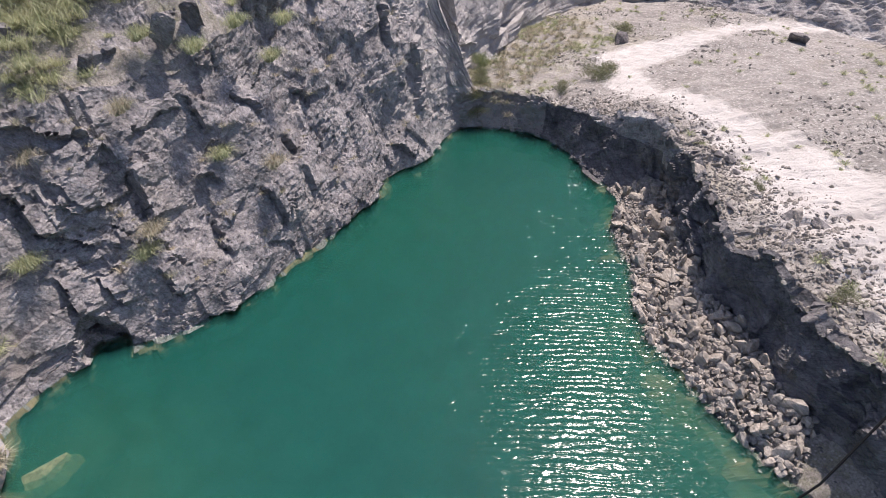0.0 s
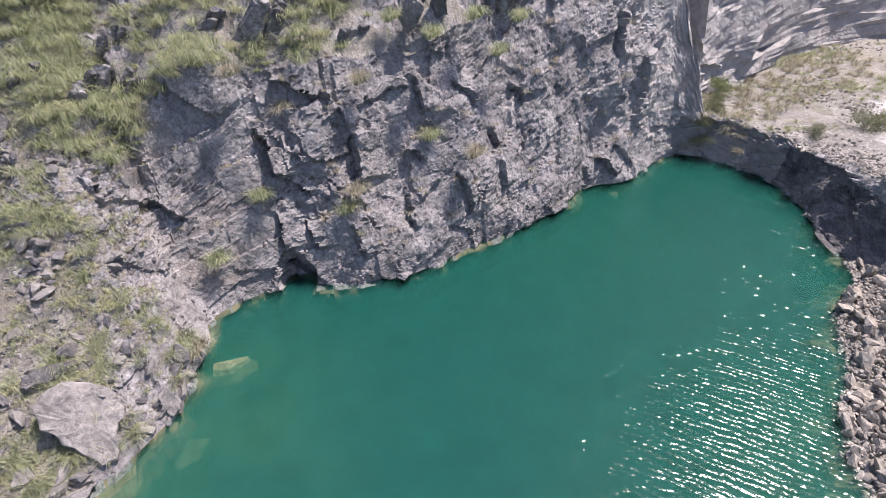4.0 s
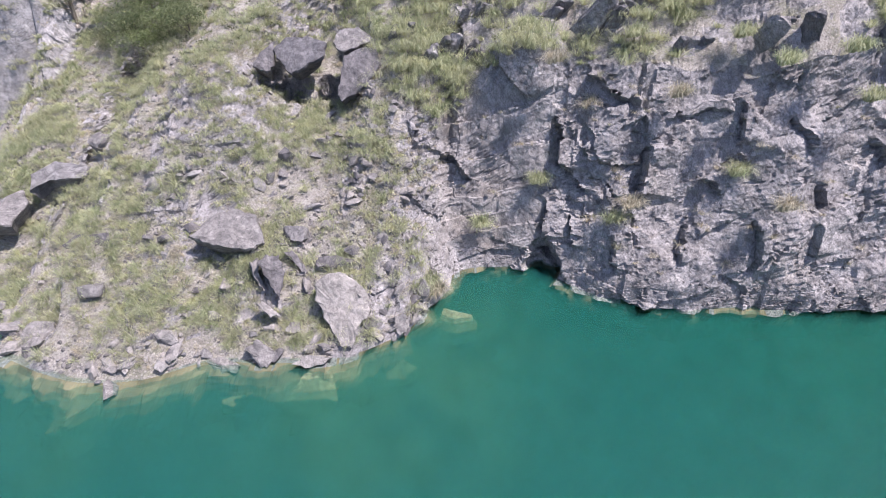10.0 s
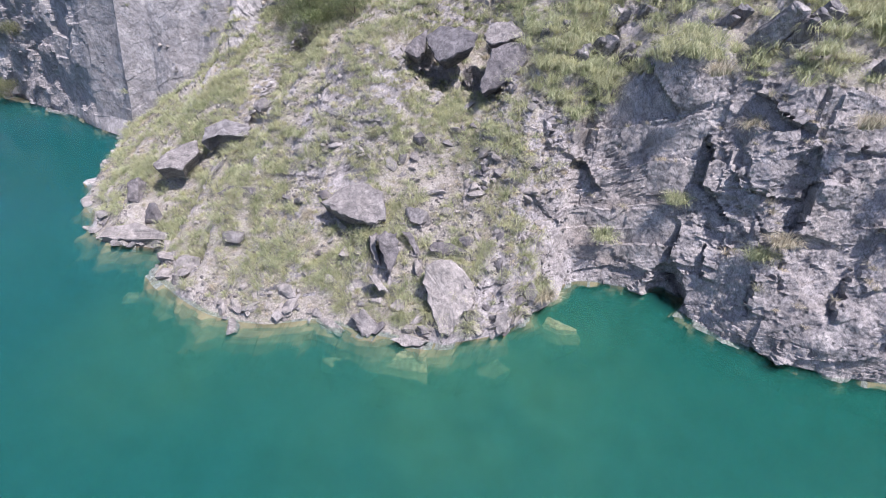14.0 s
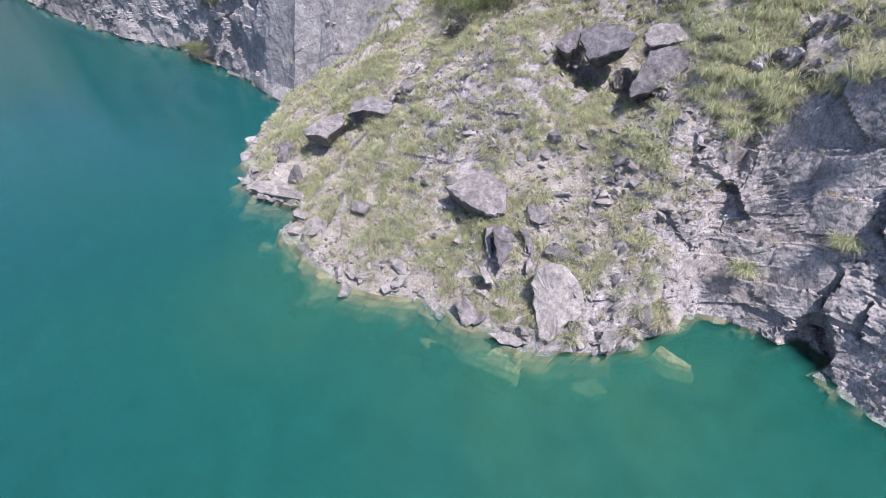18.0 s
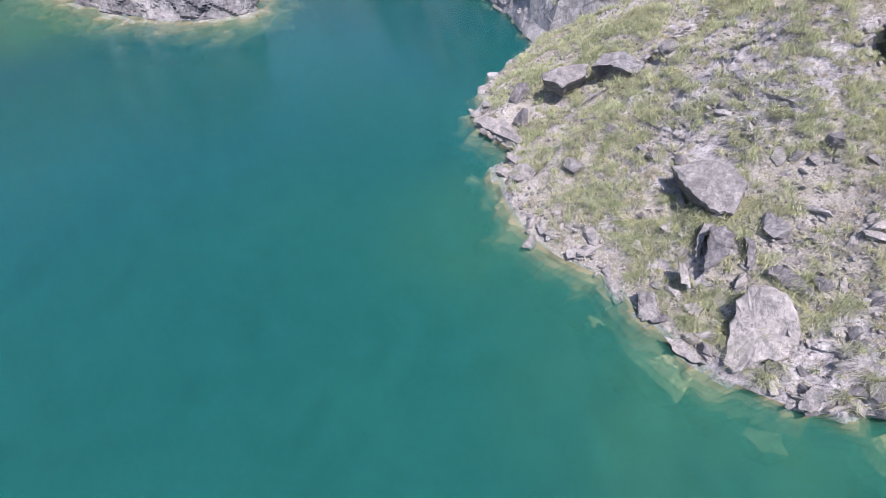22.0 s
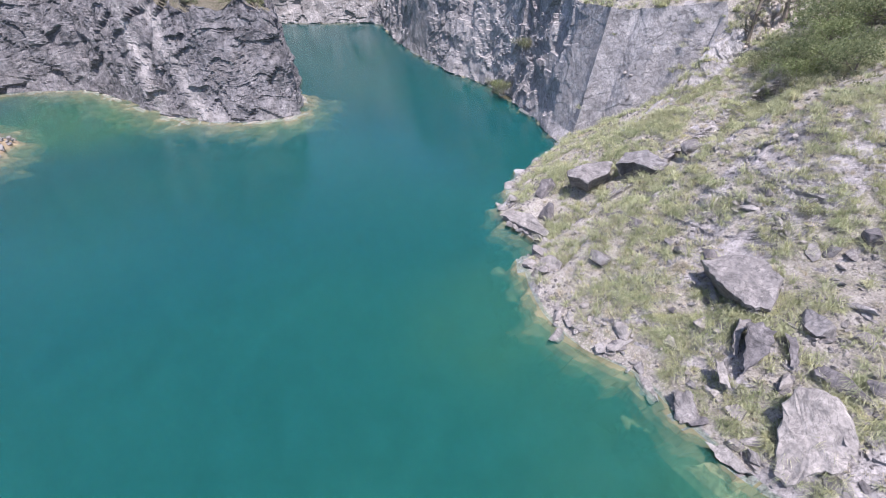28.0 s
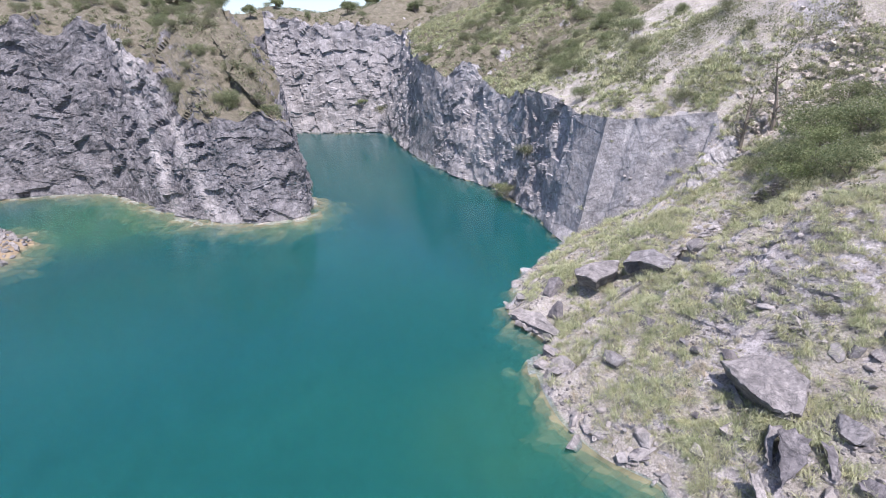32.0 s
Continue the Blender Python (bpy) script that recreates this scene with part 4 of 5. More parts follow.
def joined_stones(name, pts, sizes, mat, label, category, seed):
    r = np.random.default_rng(seed)
    turns = random_turns(len(pts), r)
    kind = r.integers(0, len(STONES), len(pts))
    vs, fs, base = [], [], 0
    for k, (v, f_) in enumerate(STONES):
        sel = np.where(kind == k)[0]
        vv = np.einsum("nij,vj->nvi", turns[sel], v) * (sizes[sel] / 2)[:, None, None] + pts[sel][:, None, :]
        ff = f_[None] + (np.arange(len(sel)) * len(v))[:, None, None] + base
        vs.append(vv.reshape(-1, 3))
        fs.append(ff.reshape(-1, 3))
        base += len(sel) * len(v)
    ob = sheet(name, np.concatenate(vs), np.concatenate(fs), [mat])
    return tagged(ob, label, category, kind="stuff")


STONE_MESHES = {}


def stone_object(name, k, mat, place, size, turn, parent=None):
    key = (k, mat.name)
    if key not in STONE_MESHES:
        me = bpy.data.meshes.new("stone")
        v, f_ = STONES[k]
        me.from_pydata([tuple(x) for x in v], [], [tuple(int(i) for i in x) for x in f_])
        me.materials.append(mat)
        STONE_MESHES[key] = me
    ob = new(name, STONE_MESHES[key])
    ob.parent = parent
    ob.matrix_world = Matrix.LocRotScale(place, Euler(turn), Vector(size) / 2)
    return ob


# ---- boulders on the point ----
# x, y, z, width, height over the slope, thickness, turn, lean, kind
BIG_ROCKS = [
    (-15.3, 32.6, 5.6, 2.6, 2.0, 1.6, 10, 30, "grey"),
    (-20.7, 26.2, 1.8, 1.7, 1.2, 1.0, 5, 30, "pale"),
    (-14.2, 26.2, 1.1, 1.7, 1.5, 1.0, 30, 40, "pale"),
]
SHORE_ROCKS = [
    (-16.1, 25.9, 1.2, 2.0, 1.3, 1.0, 0, 30, "pale"),
    (-4.9, 29.9, 0.6, 2.1, 1.6, 1.4, 0, 30, "grey"),
    (-8.2, 27.4, 0.8, 2.2, 2.0, 1.5, 40, 45, "grey"),
    (-30.9, 27.1, 3.2, 2.4, 2.0, 1.6, 10, 35, "pale"),
    (-8.6, 30.2, 2.7, 2.6, 1.1, 0.9, -10, 30, "grey"),
]
CAVE_ROCKS = [
    (-36.4, 23.1, 0.2, 2.2, 1.7, 1.3, 0, 20, "pale"),
    (-34.4, 23.2, 0.4, 2.0, 1.7, 1.2, 60, 30, "grey"),
    (-37.0, 24.6, 0.6, 1.8, 1.6, 1.2, 80, 30, "grey"),
    (-42.8, 28.8, 1.6, 3.8, 2.2, 1.7, -36, 44, "dark"),
    (-46.6, 30.6, 2.5, 2.6, 3.3, 2.0, 24, 48, "dark"),
]
HILL_ROCKS = [
    (-32.4, 38.8, 8.8, 3.4, 2.3, 1.7, -20, 36, "dark"),
    (-31.9, 48.2, 12.8, 2.6, 1.7, 1.4, 10, 30, "grey"),
    (-27.5, 49.4, 14.0, 2.0, 1.7, 1.3, 30, 30, "grey"),
    (-18.0, 39.6, 9.4, 1.8, 1.3, 1.1, 0, 30, "dark"),
    (-23.6, 24.1, 1.7, 2.3, 1.5, 1.1, -16, 30, "pale"),
]
OUTCROPS = [
    (-32.1, 42.2, 10.6, 2.6, 1.7, 1.3, 18, 30, "grey"),
    (-36.1, 40.7, 9.5, 2.8, 2.0, 1.6, 0, 30, "grey"),
    (87.5, 24.5, 6.8, 4.6, 2.8, 1.7, 10, 0, "dark"),
    (94.4, 0.5, 8.6, 3.8, 2.0, 2.0, 40, 10, "grey"),
]
ROCK_LOOKS = {
    "grey": (STONE, "weathered grey boulder half sunk in dry grass", 11),
    "pale": (PALESTONE, "pale grey angular rock lying on the shore slope", 12),
    "dark": (DARKSTONE, "large dark grey blocky boulder on the hillside", 10),
}
for k, (x, y, z, w, h, th, turn, lean, look_) in enumerate(BIG_ROCKS + SHORE_ROCKS + CAVE_ROCKS + HILL_ROCKS + OUTCROPS):
    mat, label, cuts = ROCK_LOOKS[look_]
    boulder(40 + k, (x, y, z), (w, h, th), turn, lean, mat, label, cuts=cuts)


# place; corners of the face; thickness; turn, lean; how far the back narrows; stone; label
OUTLINED = [
    ((-10.4, 27.2, 2.2), [(-2.0, 1.4), (-1.5, -0.1), (-0.7, -2.6), (0.2, -2.9), (0.9, -1.2), (1.8, -0.6), (2.2, 1.1), (0.9, 2.7), (-0.1, 3.3), (-1.7, 2.8)],
     1.2, 21, 46, 0.9, PALESTONE, 'huge smooth grey slab leaning on the grassy slope'),
    ((-20.5, 31.9, 5.75), [(-1.9, -0.8), (-0.5, -1.6), (1.1, -2.1), (2.2, -1.8), (2.2, 0.7), (0.8, 1.7), (-0.8, 1.7), (-3.2, 0.3)],
     2.8, 28, 34, 0.8, STONE, 'broad grey boulder with a dark overhanging underside'),
    ((-15.9, 28.6, 3.9), [(-0.6, -0.2), (-0.2, -1.6), (0.6, 0.5), (0.6, 2.0), (-0.3, 2.2), (-1.1, 1.8)],
     1.6, 30, 50, 0.85, DARKSTONE, 'dark upright boulder split along a deep crack'),
    ((-17.0, 29.0, 3.7), [(-0.8, -0.2), (-0.4, -1.0), (-0.5, 0.9), (-0.1, 1.8), (-0.9, 1.7)],
     1.2, 36, 48, 0.9, STONE, 'tall splinter of rock beside a split boulder'),
    ((-14.6, 30.2, 4.3), [(0.2, -0.7), (0.6, -0.5), (-0.2, 1.2), (-0.9, 1.3)],
     1.0, 20, 50, 0.8, DARKSTONE, 'narrow dark wedge of rock set on edge'),
    ((-11.6, 30.9, 4.3), [(-0.5, -0.6), (1.9, -0.2), (0.1, 0.5), (-1.4, 0.4), (-1.8, -0.2)],
     0.9, 10, 42, 0.7, DARKSTONE, 'flat dark slab lying across the slope'),
    ((-12.7, 48.0, 14.6), [(-1.5, -1.1), (-2.0, -2.9), (-1.7, -3.8), (0.9, -2.4), (2.3, -0.4), (2.1, 1.5), (0.7, 1.5), (-1.1, 0.8)],
     2.4, 14, 46, 0.75, DARKSTONE, 'big smooth leaning block beside a dark hollow'),
    ((-18.8, 49.3, 15.2), [(-0.4, -2.9), (0.9, -2.3), (2.8, -1.0), (3.0, 0.5), (1.2, 1.2), (-1.0, 1.4), (-2.2, -0.2), (-1.3, -1.9)],
     2.6, 10, 36, 0.5, DARKSTONE, 'massive dark boulder roofing a shadowed hollow'),
    ((-22.0, 48.2, 15.0), [(0.5, -2.0), (1.2, -0.9), (1.2, 1.3), (-0.3, 0.2), (-0.8, -1.3)],
     2.2, 16, 40, 0.6, DARKSTONE, 'dark angular block wedged beside a larger boulder'),
    ((-14.2, 50.4, 16.6), [(0.1, -2.5), (1.8, -1.6), (3.1, -0.7), (1.4, 0.8), (-0.5, 0.4), (-1.0, -1.3)],
     1.6, 5, 30, 0.6, STONE, 'rough capstone lying over the leaning block'),
]
LEDGE_ROCKS = [
    ((-39.6, 38.6, 7.3), [(-2.4, -2.5), (-1.5, -1.1), (0.2, -1.8), (2.3, -1.6), (2.5, -0.5), (-0.4, 0.6), (-2.3, -0.6)],
     2.0, 24, 26, 0.8, STONE, 'overhanging rock ledge above a dark hollow'),
    ((-43.6, 34.8, 5.8), [(-2.2, -2.7), (0.0, -3.2), (2.0, -1.2), (1.9, 0.3), (-0.7, -0.3), (-2.6, -1.8)],
     1.9, 44, 26, 0.8, STONE, 'tilted grey rock ledge on the grassy point'),
    ((-32.6, 31.4, 5.5), [(-0.4, -1.7), (1.8, -1.0), (1.5, -0.1), (-0.8, 0.0), (-2.3, -1.0)],
     1.6, 8, 46, 0.8, DARKSTONE, 'dark weathered block bedded in dry grass'),
    ((-35.4, 24.6, 1.0), [(-0.3, -1.4), (1.0, -1.3), (2.2, -0.3), (1.8, 0.5), (0.2, 0.5), (-0.6, -0.6)],
     1.2, 10, 44, 0.8, PALESTONE, 'whitish boulder at the edge of the water'),
    ((-13.9, 27.0, 1.9), [(-2.2, 0.5), (-1.4, 0.5), (-2.4, 2.0), (-3.0, 2.0)],
     1.0, 35, 46, 0.8, PALESTONE, 'pale wedge of rock pointing down the slope'),
    ((-15.0, 25.0, 0.8), [(-1.8, -1.6), (-1.1, -1.7), (-0.3, -0.6), (-1.6, 0.6), (-2.6, 0.1)],
     1.2, 20, 50, 0.8, STONE, 'grey leaning block just above the waterline'),
    ((-18.6, 24.4, 0.6), [(-0.5, -2.1), (0.9, -1.9), (1.1, -1.2), (-0.8, -1.0), (-2.3, -1.4)],
     0.8, -10, 40, 0.8, PALESTONE, 'long pale slab dipping into the water'),
    ((-11.6, 24.2, 0.4), [(-1.3, -0.8), (0.0, -0.7), (0.9, -0.2), (-1.2, 0.1), (-2.3, -0.4)],
     0.7, 12, 34, 0.8, PALESTONE, 'low white slab along the waterline'),
    ((-6.0, 27.6, 0.9), [(-0.6, -0.1), (-0.2, -0.9), (0.5, -0.5), (0.5, 0.7), (-0.4, 0.7)],
     0.9, 14, 52, 0.8, PALESTONE, 'whitish upright stone at the water'),
    ((-42.6, 26.2, 0.8), [(-1.4, -0.9), (3.4, 0.0), (3.4, 0.7), (-0.6, 1.0), (-3.7, 0.0), (-3.8, -1.2)],
     1.0, 4, 24, 0.9, PALESTONE, 'pale layered rock shelf sloping into the lake'),
]
for k, (place, outline, thick, turn, lean, under, mat, label) in enumerate(OUTLINED + LEDGE_ROCKS):
    outlined(300 + k, place, outline, thick, turn, lean, mat, label, under)


# ---- crags above the north face ----
# x, y, z, number of slabs, height, turn
CRAGS = [(-5.9, 48.2, 15.6, 4, 2.2, 20), (-3.9, 49.4, 16.0, 5, 2.6, 30), (-1.0, 48.8, 15.6, 4, 2.4, 25), (-8.6, 49.8, 17.0, 4, 2.2, 10), (-1.4, 53.0, 18.3, 5, 2.8, 15),
         (2.4, 46.0, 17.4, 5, 2.6, 30), (10.8, 46.4, 19.4, 5, 4.2, 10), (22.6, 42.8, 19.6, 4, 3.8, -30), (30.9, 41.8, 19.8, 4, 2.8, -34), (16.4, 44.2, 18.0, 4, 2.4, 20), (6.2, 48.6, 19.4, 4, 2.6, 24)]


def crag(seed, place, count, height, turn):
    """An outcrop of steep slabs that lean on one another along one strike."""
    r = random.Random(seed)
    root = tagged(new("rock_outcrop"), "dark jagged slabs jutting out of the grassy cliff top", "outcrop", "outcrops of the cliff top")
    root.location = place
    for k in range(count):
        h = height * r.uniform(0.55, 1.0)
        ob = part("slab", rock_bmesh(seed * 10 + k, (h * 0.7, h * 0.42, h * 1.25), cuts=10, rough=0.07), (DARK, ROCK)[k % 3 == 2], root)
        ob.matrix_local = (Matrix.Translation((r.uniform(-0.5, 0.5) * height, r.uniform(-0.3, 0.3) * height, h * 0.15)) @
                           Euler((radians(r.uniform(10, 34)), radians(r.uniform(14, 34)), radians(turn + r.uniform(-18, 18)))).to_matrix().to_4x4())
    return root


for k, (x, y, z, count, height, turn) in enumerate(CRAGS):
    crag(60 + k, (x, y, z), count, height, turn)


# ---- loose rocks of the slope ----
pts, nrm = ground_points(170, (2,), (1, 2), 21, lambda p, n: patches(0.12, 5)(p) * np.where(p[:, 2] > 0.1, 1, 0) * np.where(p[:, 1] < 46, 1.5, 0.5))
for k, p in enumerate(pts):
    s = 0.6 + 0.9 * rng.random() ** 2
    mat = (STONE, PALESTONE, PALESTONE, DARKSTONE)[k % 4]
    ob = stone_object("rock", k % 8, mat, Vector(p) + Vector((0, 0, 0.14 * s)), (s * 1.4, s * 1.05, s * 0.8), (rng.random() * 0.8, rng.random() * 0.8, rng.random() * 6))
    tagged(ob, {STONE: "grey angular rock lying in dry grass", PALESTONE: "pale broken rock lying on the slope", DARKSTONE: "dark weathered rock lying in dry grass"}[mat],
           "rock", "loose rocks on the slope")
pts, nrm = ground_points(85, (1, 2), (0, 1), 24, lambda p, n: (p[:, 2] > -0.35) * (p[:, 2] < 0.9) * (p[:, 0] > -60) * patches(0.3, 12)(p))
for k, p in enumerate(pts):
    s = 0.5 + 1.3 * rng.random() ** 2
    ob = stone_object("rock", k % 8, (PALESTONE, STONE)[k % 3 == 2], Vector(p) + Vector((0, 0, 0.1 * s)), (s * 1.5, s * 1.1, s * 0.75), (rng.random() * 0.7, rng.random() * 0.7, rng.random() * 6))
    tagged(ob, "pale broken rock at the water's edge", "rock", "rocks along the waterline")
pts, nrm = ground_points(6500, (1, 2, 3), (1, 2, 3), 22, lambda p, n: np.clip(n[:, 2] - 0.5, 0, 1) * patches(0.2, 8)(p) * np.exp(-np.maximum(p[:, 2] - 4, 0) / 8) * (p[:, 2] > 0) * (p[:, 0] > -64))
more, nrm = ground_points(800, (1, 2), (1, 2), 25, lambda p, n: (p[:, 2] > 0) * (p[:, 0] > -60) * (p[:, 1] < 50) * patches(0.15, 18)(p) * np.clip(n[:, 2], 0, 1))
joined_stones("slope_rocks", more, 0.3 + 0.6 * rng.random(len(more)) ** 2, PALESTONE, "pale broken rocks scattered over the grassy slope", "rocks", 32)
joined_stones("scree", pts, 0.14 + 0.45 * rng.random(len(pts)) ** 3, STONE, "small grey stones strewn over the dry slope", "stones", 31)


# ---- rubble at the foot of the east bank ----
pile = tagged(new("rubble_pile"), "heap of tan broken quarry rocks at the waterline", "rubble")
pile.location = (36, 4, 0)
inside = lambda p, n: (p[:, 0] > 24.2) * (p[:, 0] < 52) * (p[:, 1] < 12.5) * (p[:, 1] > -9.5) * (p[:, 2] > -0.5) * (p[:, 2] < 3.6)
pts, nrm = ground_points(300, (4, 5), (0, 1), 41, inside)
bpy.context.view_layer.update()
for k, p in enumerate(pts):
    s = 0.6 + 1.15 * rng.random() ** 2.2
    ob = stone_object("stone", k % 8, TANSTONE, (p[0], p[1], p[2] + 0.25 * s), (s * 1.3, s * 1.05, s * 0.8),
                      (rng.random() * 6, rng.random() * 6, rng.random() * 6))
    ob.parent = pile
    ob.matrix_parent_inverse = pile.matrix_world.inverted()
pts, nrm = ground_points(2300, (4, 5), (0, 1), 42, inside)
pts = pts + nrm * 0.15
joined_stones("rubble", pts, 0.35 + 0.6 * rng.random(len(pts)) ** 2, TANSTONE, "small tan broken stones between the big rocks", "rubble", 43)
LIP = [(56, 28), (60, 20), (56, 13), (51, 7), (46, 2.5), (40, -2.5), (34, -8), (29, -12)]


def off_lip(p):
    best = np.full(len(p), 1e9)
    for (x0, y0), (x1, y1) in zip(LIP[:-1], LIP[1:]):
        w = np.array([x1 - x0, y1 - y0])
        k = np.clip(((p[:, 0] - x0) * w[0] + (p[:, 1] - y0) * w[1]) / (w @ w), 0, 1)
        best = np.minimum(best, np.hypot(p[:, 0] - x0 - k * w[0], p[:, 1] - y0 - k * w[1]))
    return best


pts, nrm = ground_points(9600, (4, 5), (3,), 44, lambda p, n: (p[:, 0] > 20) * (n[:, 2] > 0.5) * (np.exp(-(off_lip(p) / 4.2) ** 2) + 0.09 * patches(0.16, 14)(p) ** 3 * (dust_of(p) < 0.42)))
joined_stones("lip_rubble", pts, 0.16 + 0.55 * rng.random(len(pts)) ** 3, LIPSTONE, "broken stones strewn along the edge of the quarry floor", "rubble", 45)
pts, nrm = ground_points(45, (4, 5), (3,), 46, lambda p, n: (p[:, 0] > 24) * (off_lip(p) < 4) * (n[:, 2] > 0.5))
for k, p in enumerate(pts):
    s = 0.9 + 0.8 * rng.random()
    ob = stone_object("rock", k % 8, (TANSTONE, STONE)[k % 2], Vector(p), (s * 1.3, s, s * 0.75), (rng.random() * 0.6, rng.random() * 0.6, rng.random() * 6))
    tagged(ob, "broken quarry rock lying near the bank's edge", "rock", "rocks along the bank")


# ---- pale broken rock on the hillside ----
pts, nrm = ground_points(420, (1, 2), (3,), 47, lambda p, n: np.exp(-(((p[:, 0] + 45) / 4.5) ** 2 + ((p[:, 1] - 73) / 6) ** 2)) + 0.8 * np.exp(-(((p[:, 0] + 46.5) / 3.5) ** 2 + ((p[:, 1] - 61) / 2.5) ** 2)))
joined_stones("hill_rubble", pts, 0.4 + 1.4 * rng.random(len(pts)) ** 2.2, TANSTONE, "pale tan broken rock spilling down the hillside", "rubble", 48)


# ---- low spit of rocks off the west wall ----
def spit():
    n = 40
    g = np.linspace(-1, 1, n)
    xx, yy = np.meshgrid(g, g, indexing="ij")
    r = np.hypot(xx, yy)
    p = np.stack([-108 + xx * 22 + yy * 2, -50 + yy * 15 + xx * 4, 1.6 - 3.4 * r ** 1.4], 2).reshape(-1, 3)
    p[:, 2] += fractal(p * 0.35, 4, 77) * 0.7
    i, j = np.meshgrid(np.arange(n - 1), np.arange(n - 1), indexing="ij")
    i, j = i.ravel(), j.ravel()
    f_ = np.stack([i * n + j, (i + 1) * n + j, (i + 1) * n + j + 1, i * n + j + 1], 1)
    tagged(sheet("ground_spit", p, f_, [BED]), "low spit of pale rock in shallow water", "ground", kind="structure")
    r_ = np.random.default_rng(5)
    top = p[p[:, 2] > 0.0]
    pick = top[r_.integers(0, len(top), 380)] + r_.normal(size=(380, 3)) * np.array([0.5, 0.5, 0.05])
    joined_stones("spit_rocks", pick, 0.6 + 1.5 * r_.random(380) ** 2, PALESTONE, "pale angular rocks piled on the low spit", "rocks", 55)


spit()


# ---- sunken slabs beside the point ----
SUNK = stone_material("silted_stone", (0.28, 0.23, 0.16), (0.42, 0.35, 0.245), (0.54, 0.46, 0.33))
for k, (x, y, z, w, h, turn, lean) in enumerate([(-1.6, 29.6, -1.35, 3.8, 4.6, 12, 40), (-11.9, 21.8, -1.6, 6.0, 4.4, 6, 38), (-5.6, 24.4, -1.7, 2.8, 2.6, 40, 36),
                                                 (-17.5, 20.8, -1.9, 2.6, 2.2, 0, 34), (0.9, 27.6, -2.3, 3.0, 2.4, 10, 24), (-38.4, 20.4, -1.4, 2.6, 2.0, 0, 30)]):
    boulder(120 + k, (x, y, z), (w, h, 0.7), turn, lean, SUNK, "sunken tan slab seen through shallow green water", "rock", cuts=9, name="sunken_rock")


# ---- plants ----
def leaf_material(name, a, b_, c, straw=0.0):
    m, nt, b = material(name, 0.75)
    geo = nt.nodes.new("ShaderNodeNewGeometry")
    p = coords(nt)
    col = ramp(nt, geo.outputs["Random Per Island"], [(0.0, a), (0.5, b_), (1.0, c)])
    clump = tex_noise(nt, p, 1.1, 3, 0.6)
    col = blend(nt, 1.0, col, ramp(nt, clump, [(0.34, (0.68, 0.74, 0.62)), (0.5, grey(1.0)), (0.66, (1.3, 1.24, 1.12))]), "MULTIPLY")
    if straw:
        col = blend(nt, ramp(nt, tex_noise(nt, p, 0.35, 5, 0.65), [(0.42, grey(0)), (0.6, grey(straw))]), col, (0.42, 0.375, 0.27))
    nt.links.new(col, b.inputs["Base Color"])
    thin = nt.nodes.new("ShaderNodeBsdfTranslucent")
    nt.links.new(col, thin.inputs["Color"])
    mix = nt.nodes.new("ShaderNodeMixShader")
    mix.inputs[0].default_value = 0.38
    nt.links.new(b.outputs[0], mix.inputs[1])
    nt.links.new(thin.outputs[0], mix.inputs[2])
    nt.links.new(mix.outputs[0], nt.nodes["Material Output"].inputs["Surface"])
    return m


GRASS = leaf_material("tussock_grass", (0.27, 0.305, 0.185), (0.40, 0.438, 0.28), (0.54, 0.56, 0.41), 0.25)
STRAW = leaf_material("dry_grass", (0.31, 0.285, 0.225), (0.44, 0.41, 0.335), (0.57, 0.535, 0.455))
LEAF = leaf_material("shrub_leaf", (0.105, 0.138, 0.072), (0.18, 0.212, 0.12), (0.27, 0.298, 0.18))
GREYLEAF = leaf_material("grey_shrub_leaf", (0.115, 0.132, 0.082), (0.195, 0.212, 0.135), (0.29, 0.30, 0.205))
BRIGHT = leaf_material("green_bush_leaf", (0.13, 0.17, 0.08), (0.21, 0.255, 0.13), (0.31, 0.345, 0.20))
BARK, bark_nt, bark_b = material("bark", 0.9)
bark_nt.links.new(ramp(bark_nt, tex_noise(bark_nt, coords(bark_nt, 4, 4, 1), 3.0), [(0.3, (0.10, 0.085, 0.07)), (0.7, (0.24, 0.21, 0.18))]), bark_b.inputs["Base Color"])


def blades(pts, height, spread, count, width, seed):
    """Arching blades in tufts at the points: vertices and triangles."""
    r = np.random.default_rng(seed)
    n = len(pts) * count
    base = np.repeat(pts, count, 0)
    hgt = np.repeat(height, count) * (0.55 + 0.6 * r.random(n))
    out = np.repeat(spread, count) * (0.15 + r.random(n))
    a = r.random(n) * 2 * np.pi
    d = np.stack([np.cos(a), np.sin(a), 0 * a], 1)
    s = np.stack([-np.sin(a), np.cos(a), 0 * a], 1) * (width * (0.6 + 0.8 * r.random(n)))[:, None]
    foot = base + d * (out * 0.28)[:, None]
    mid = base + d * (out * 0.72)[:, None] + np.array([0, 0, 1]) * (hgt * 0.72)[:, None]
    tip = base + d * (out * 1.35)[:, None] + np.array([0, 0, 1]) * (hgt * (0.1 + 0.75 * r.random(n) ** 1.5))[:, None]
    v = np.stack([foot - s, foot + s, mid - s * 0.8, mid + s * 0.8, tip], 1).reshape(-1, 3)
    f_ = (np.array([[0, 1, 3], [0, 3, 2], [2, 3, 4]])[None] + (np.arange(n) * 5)[:, None, None]).reshape(-1, 3)
    return v, f_


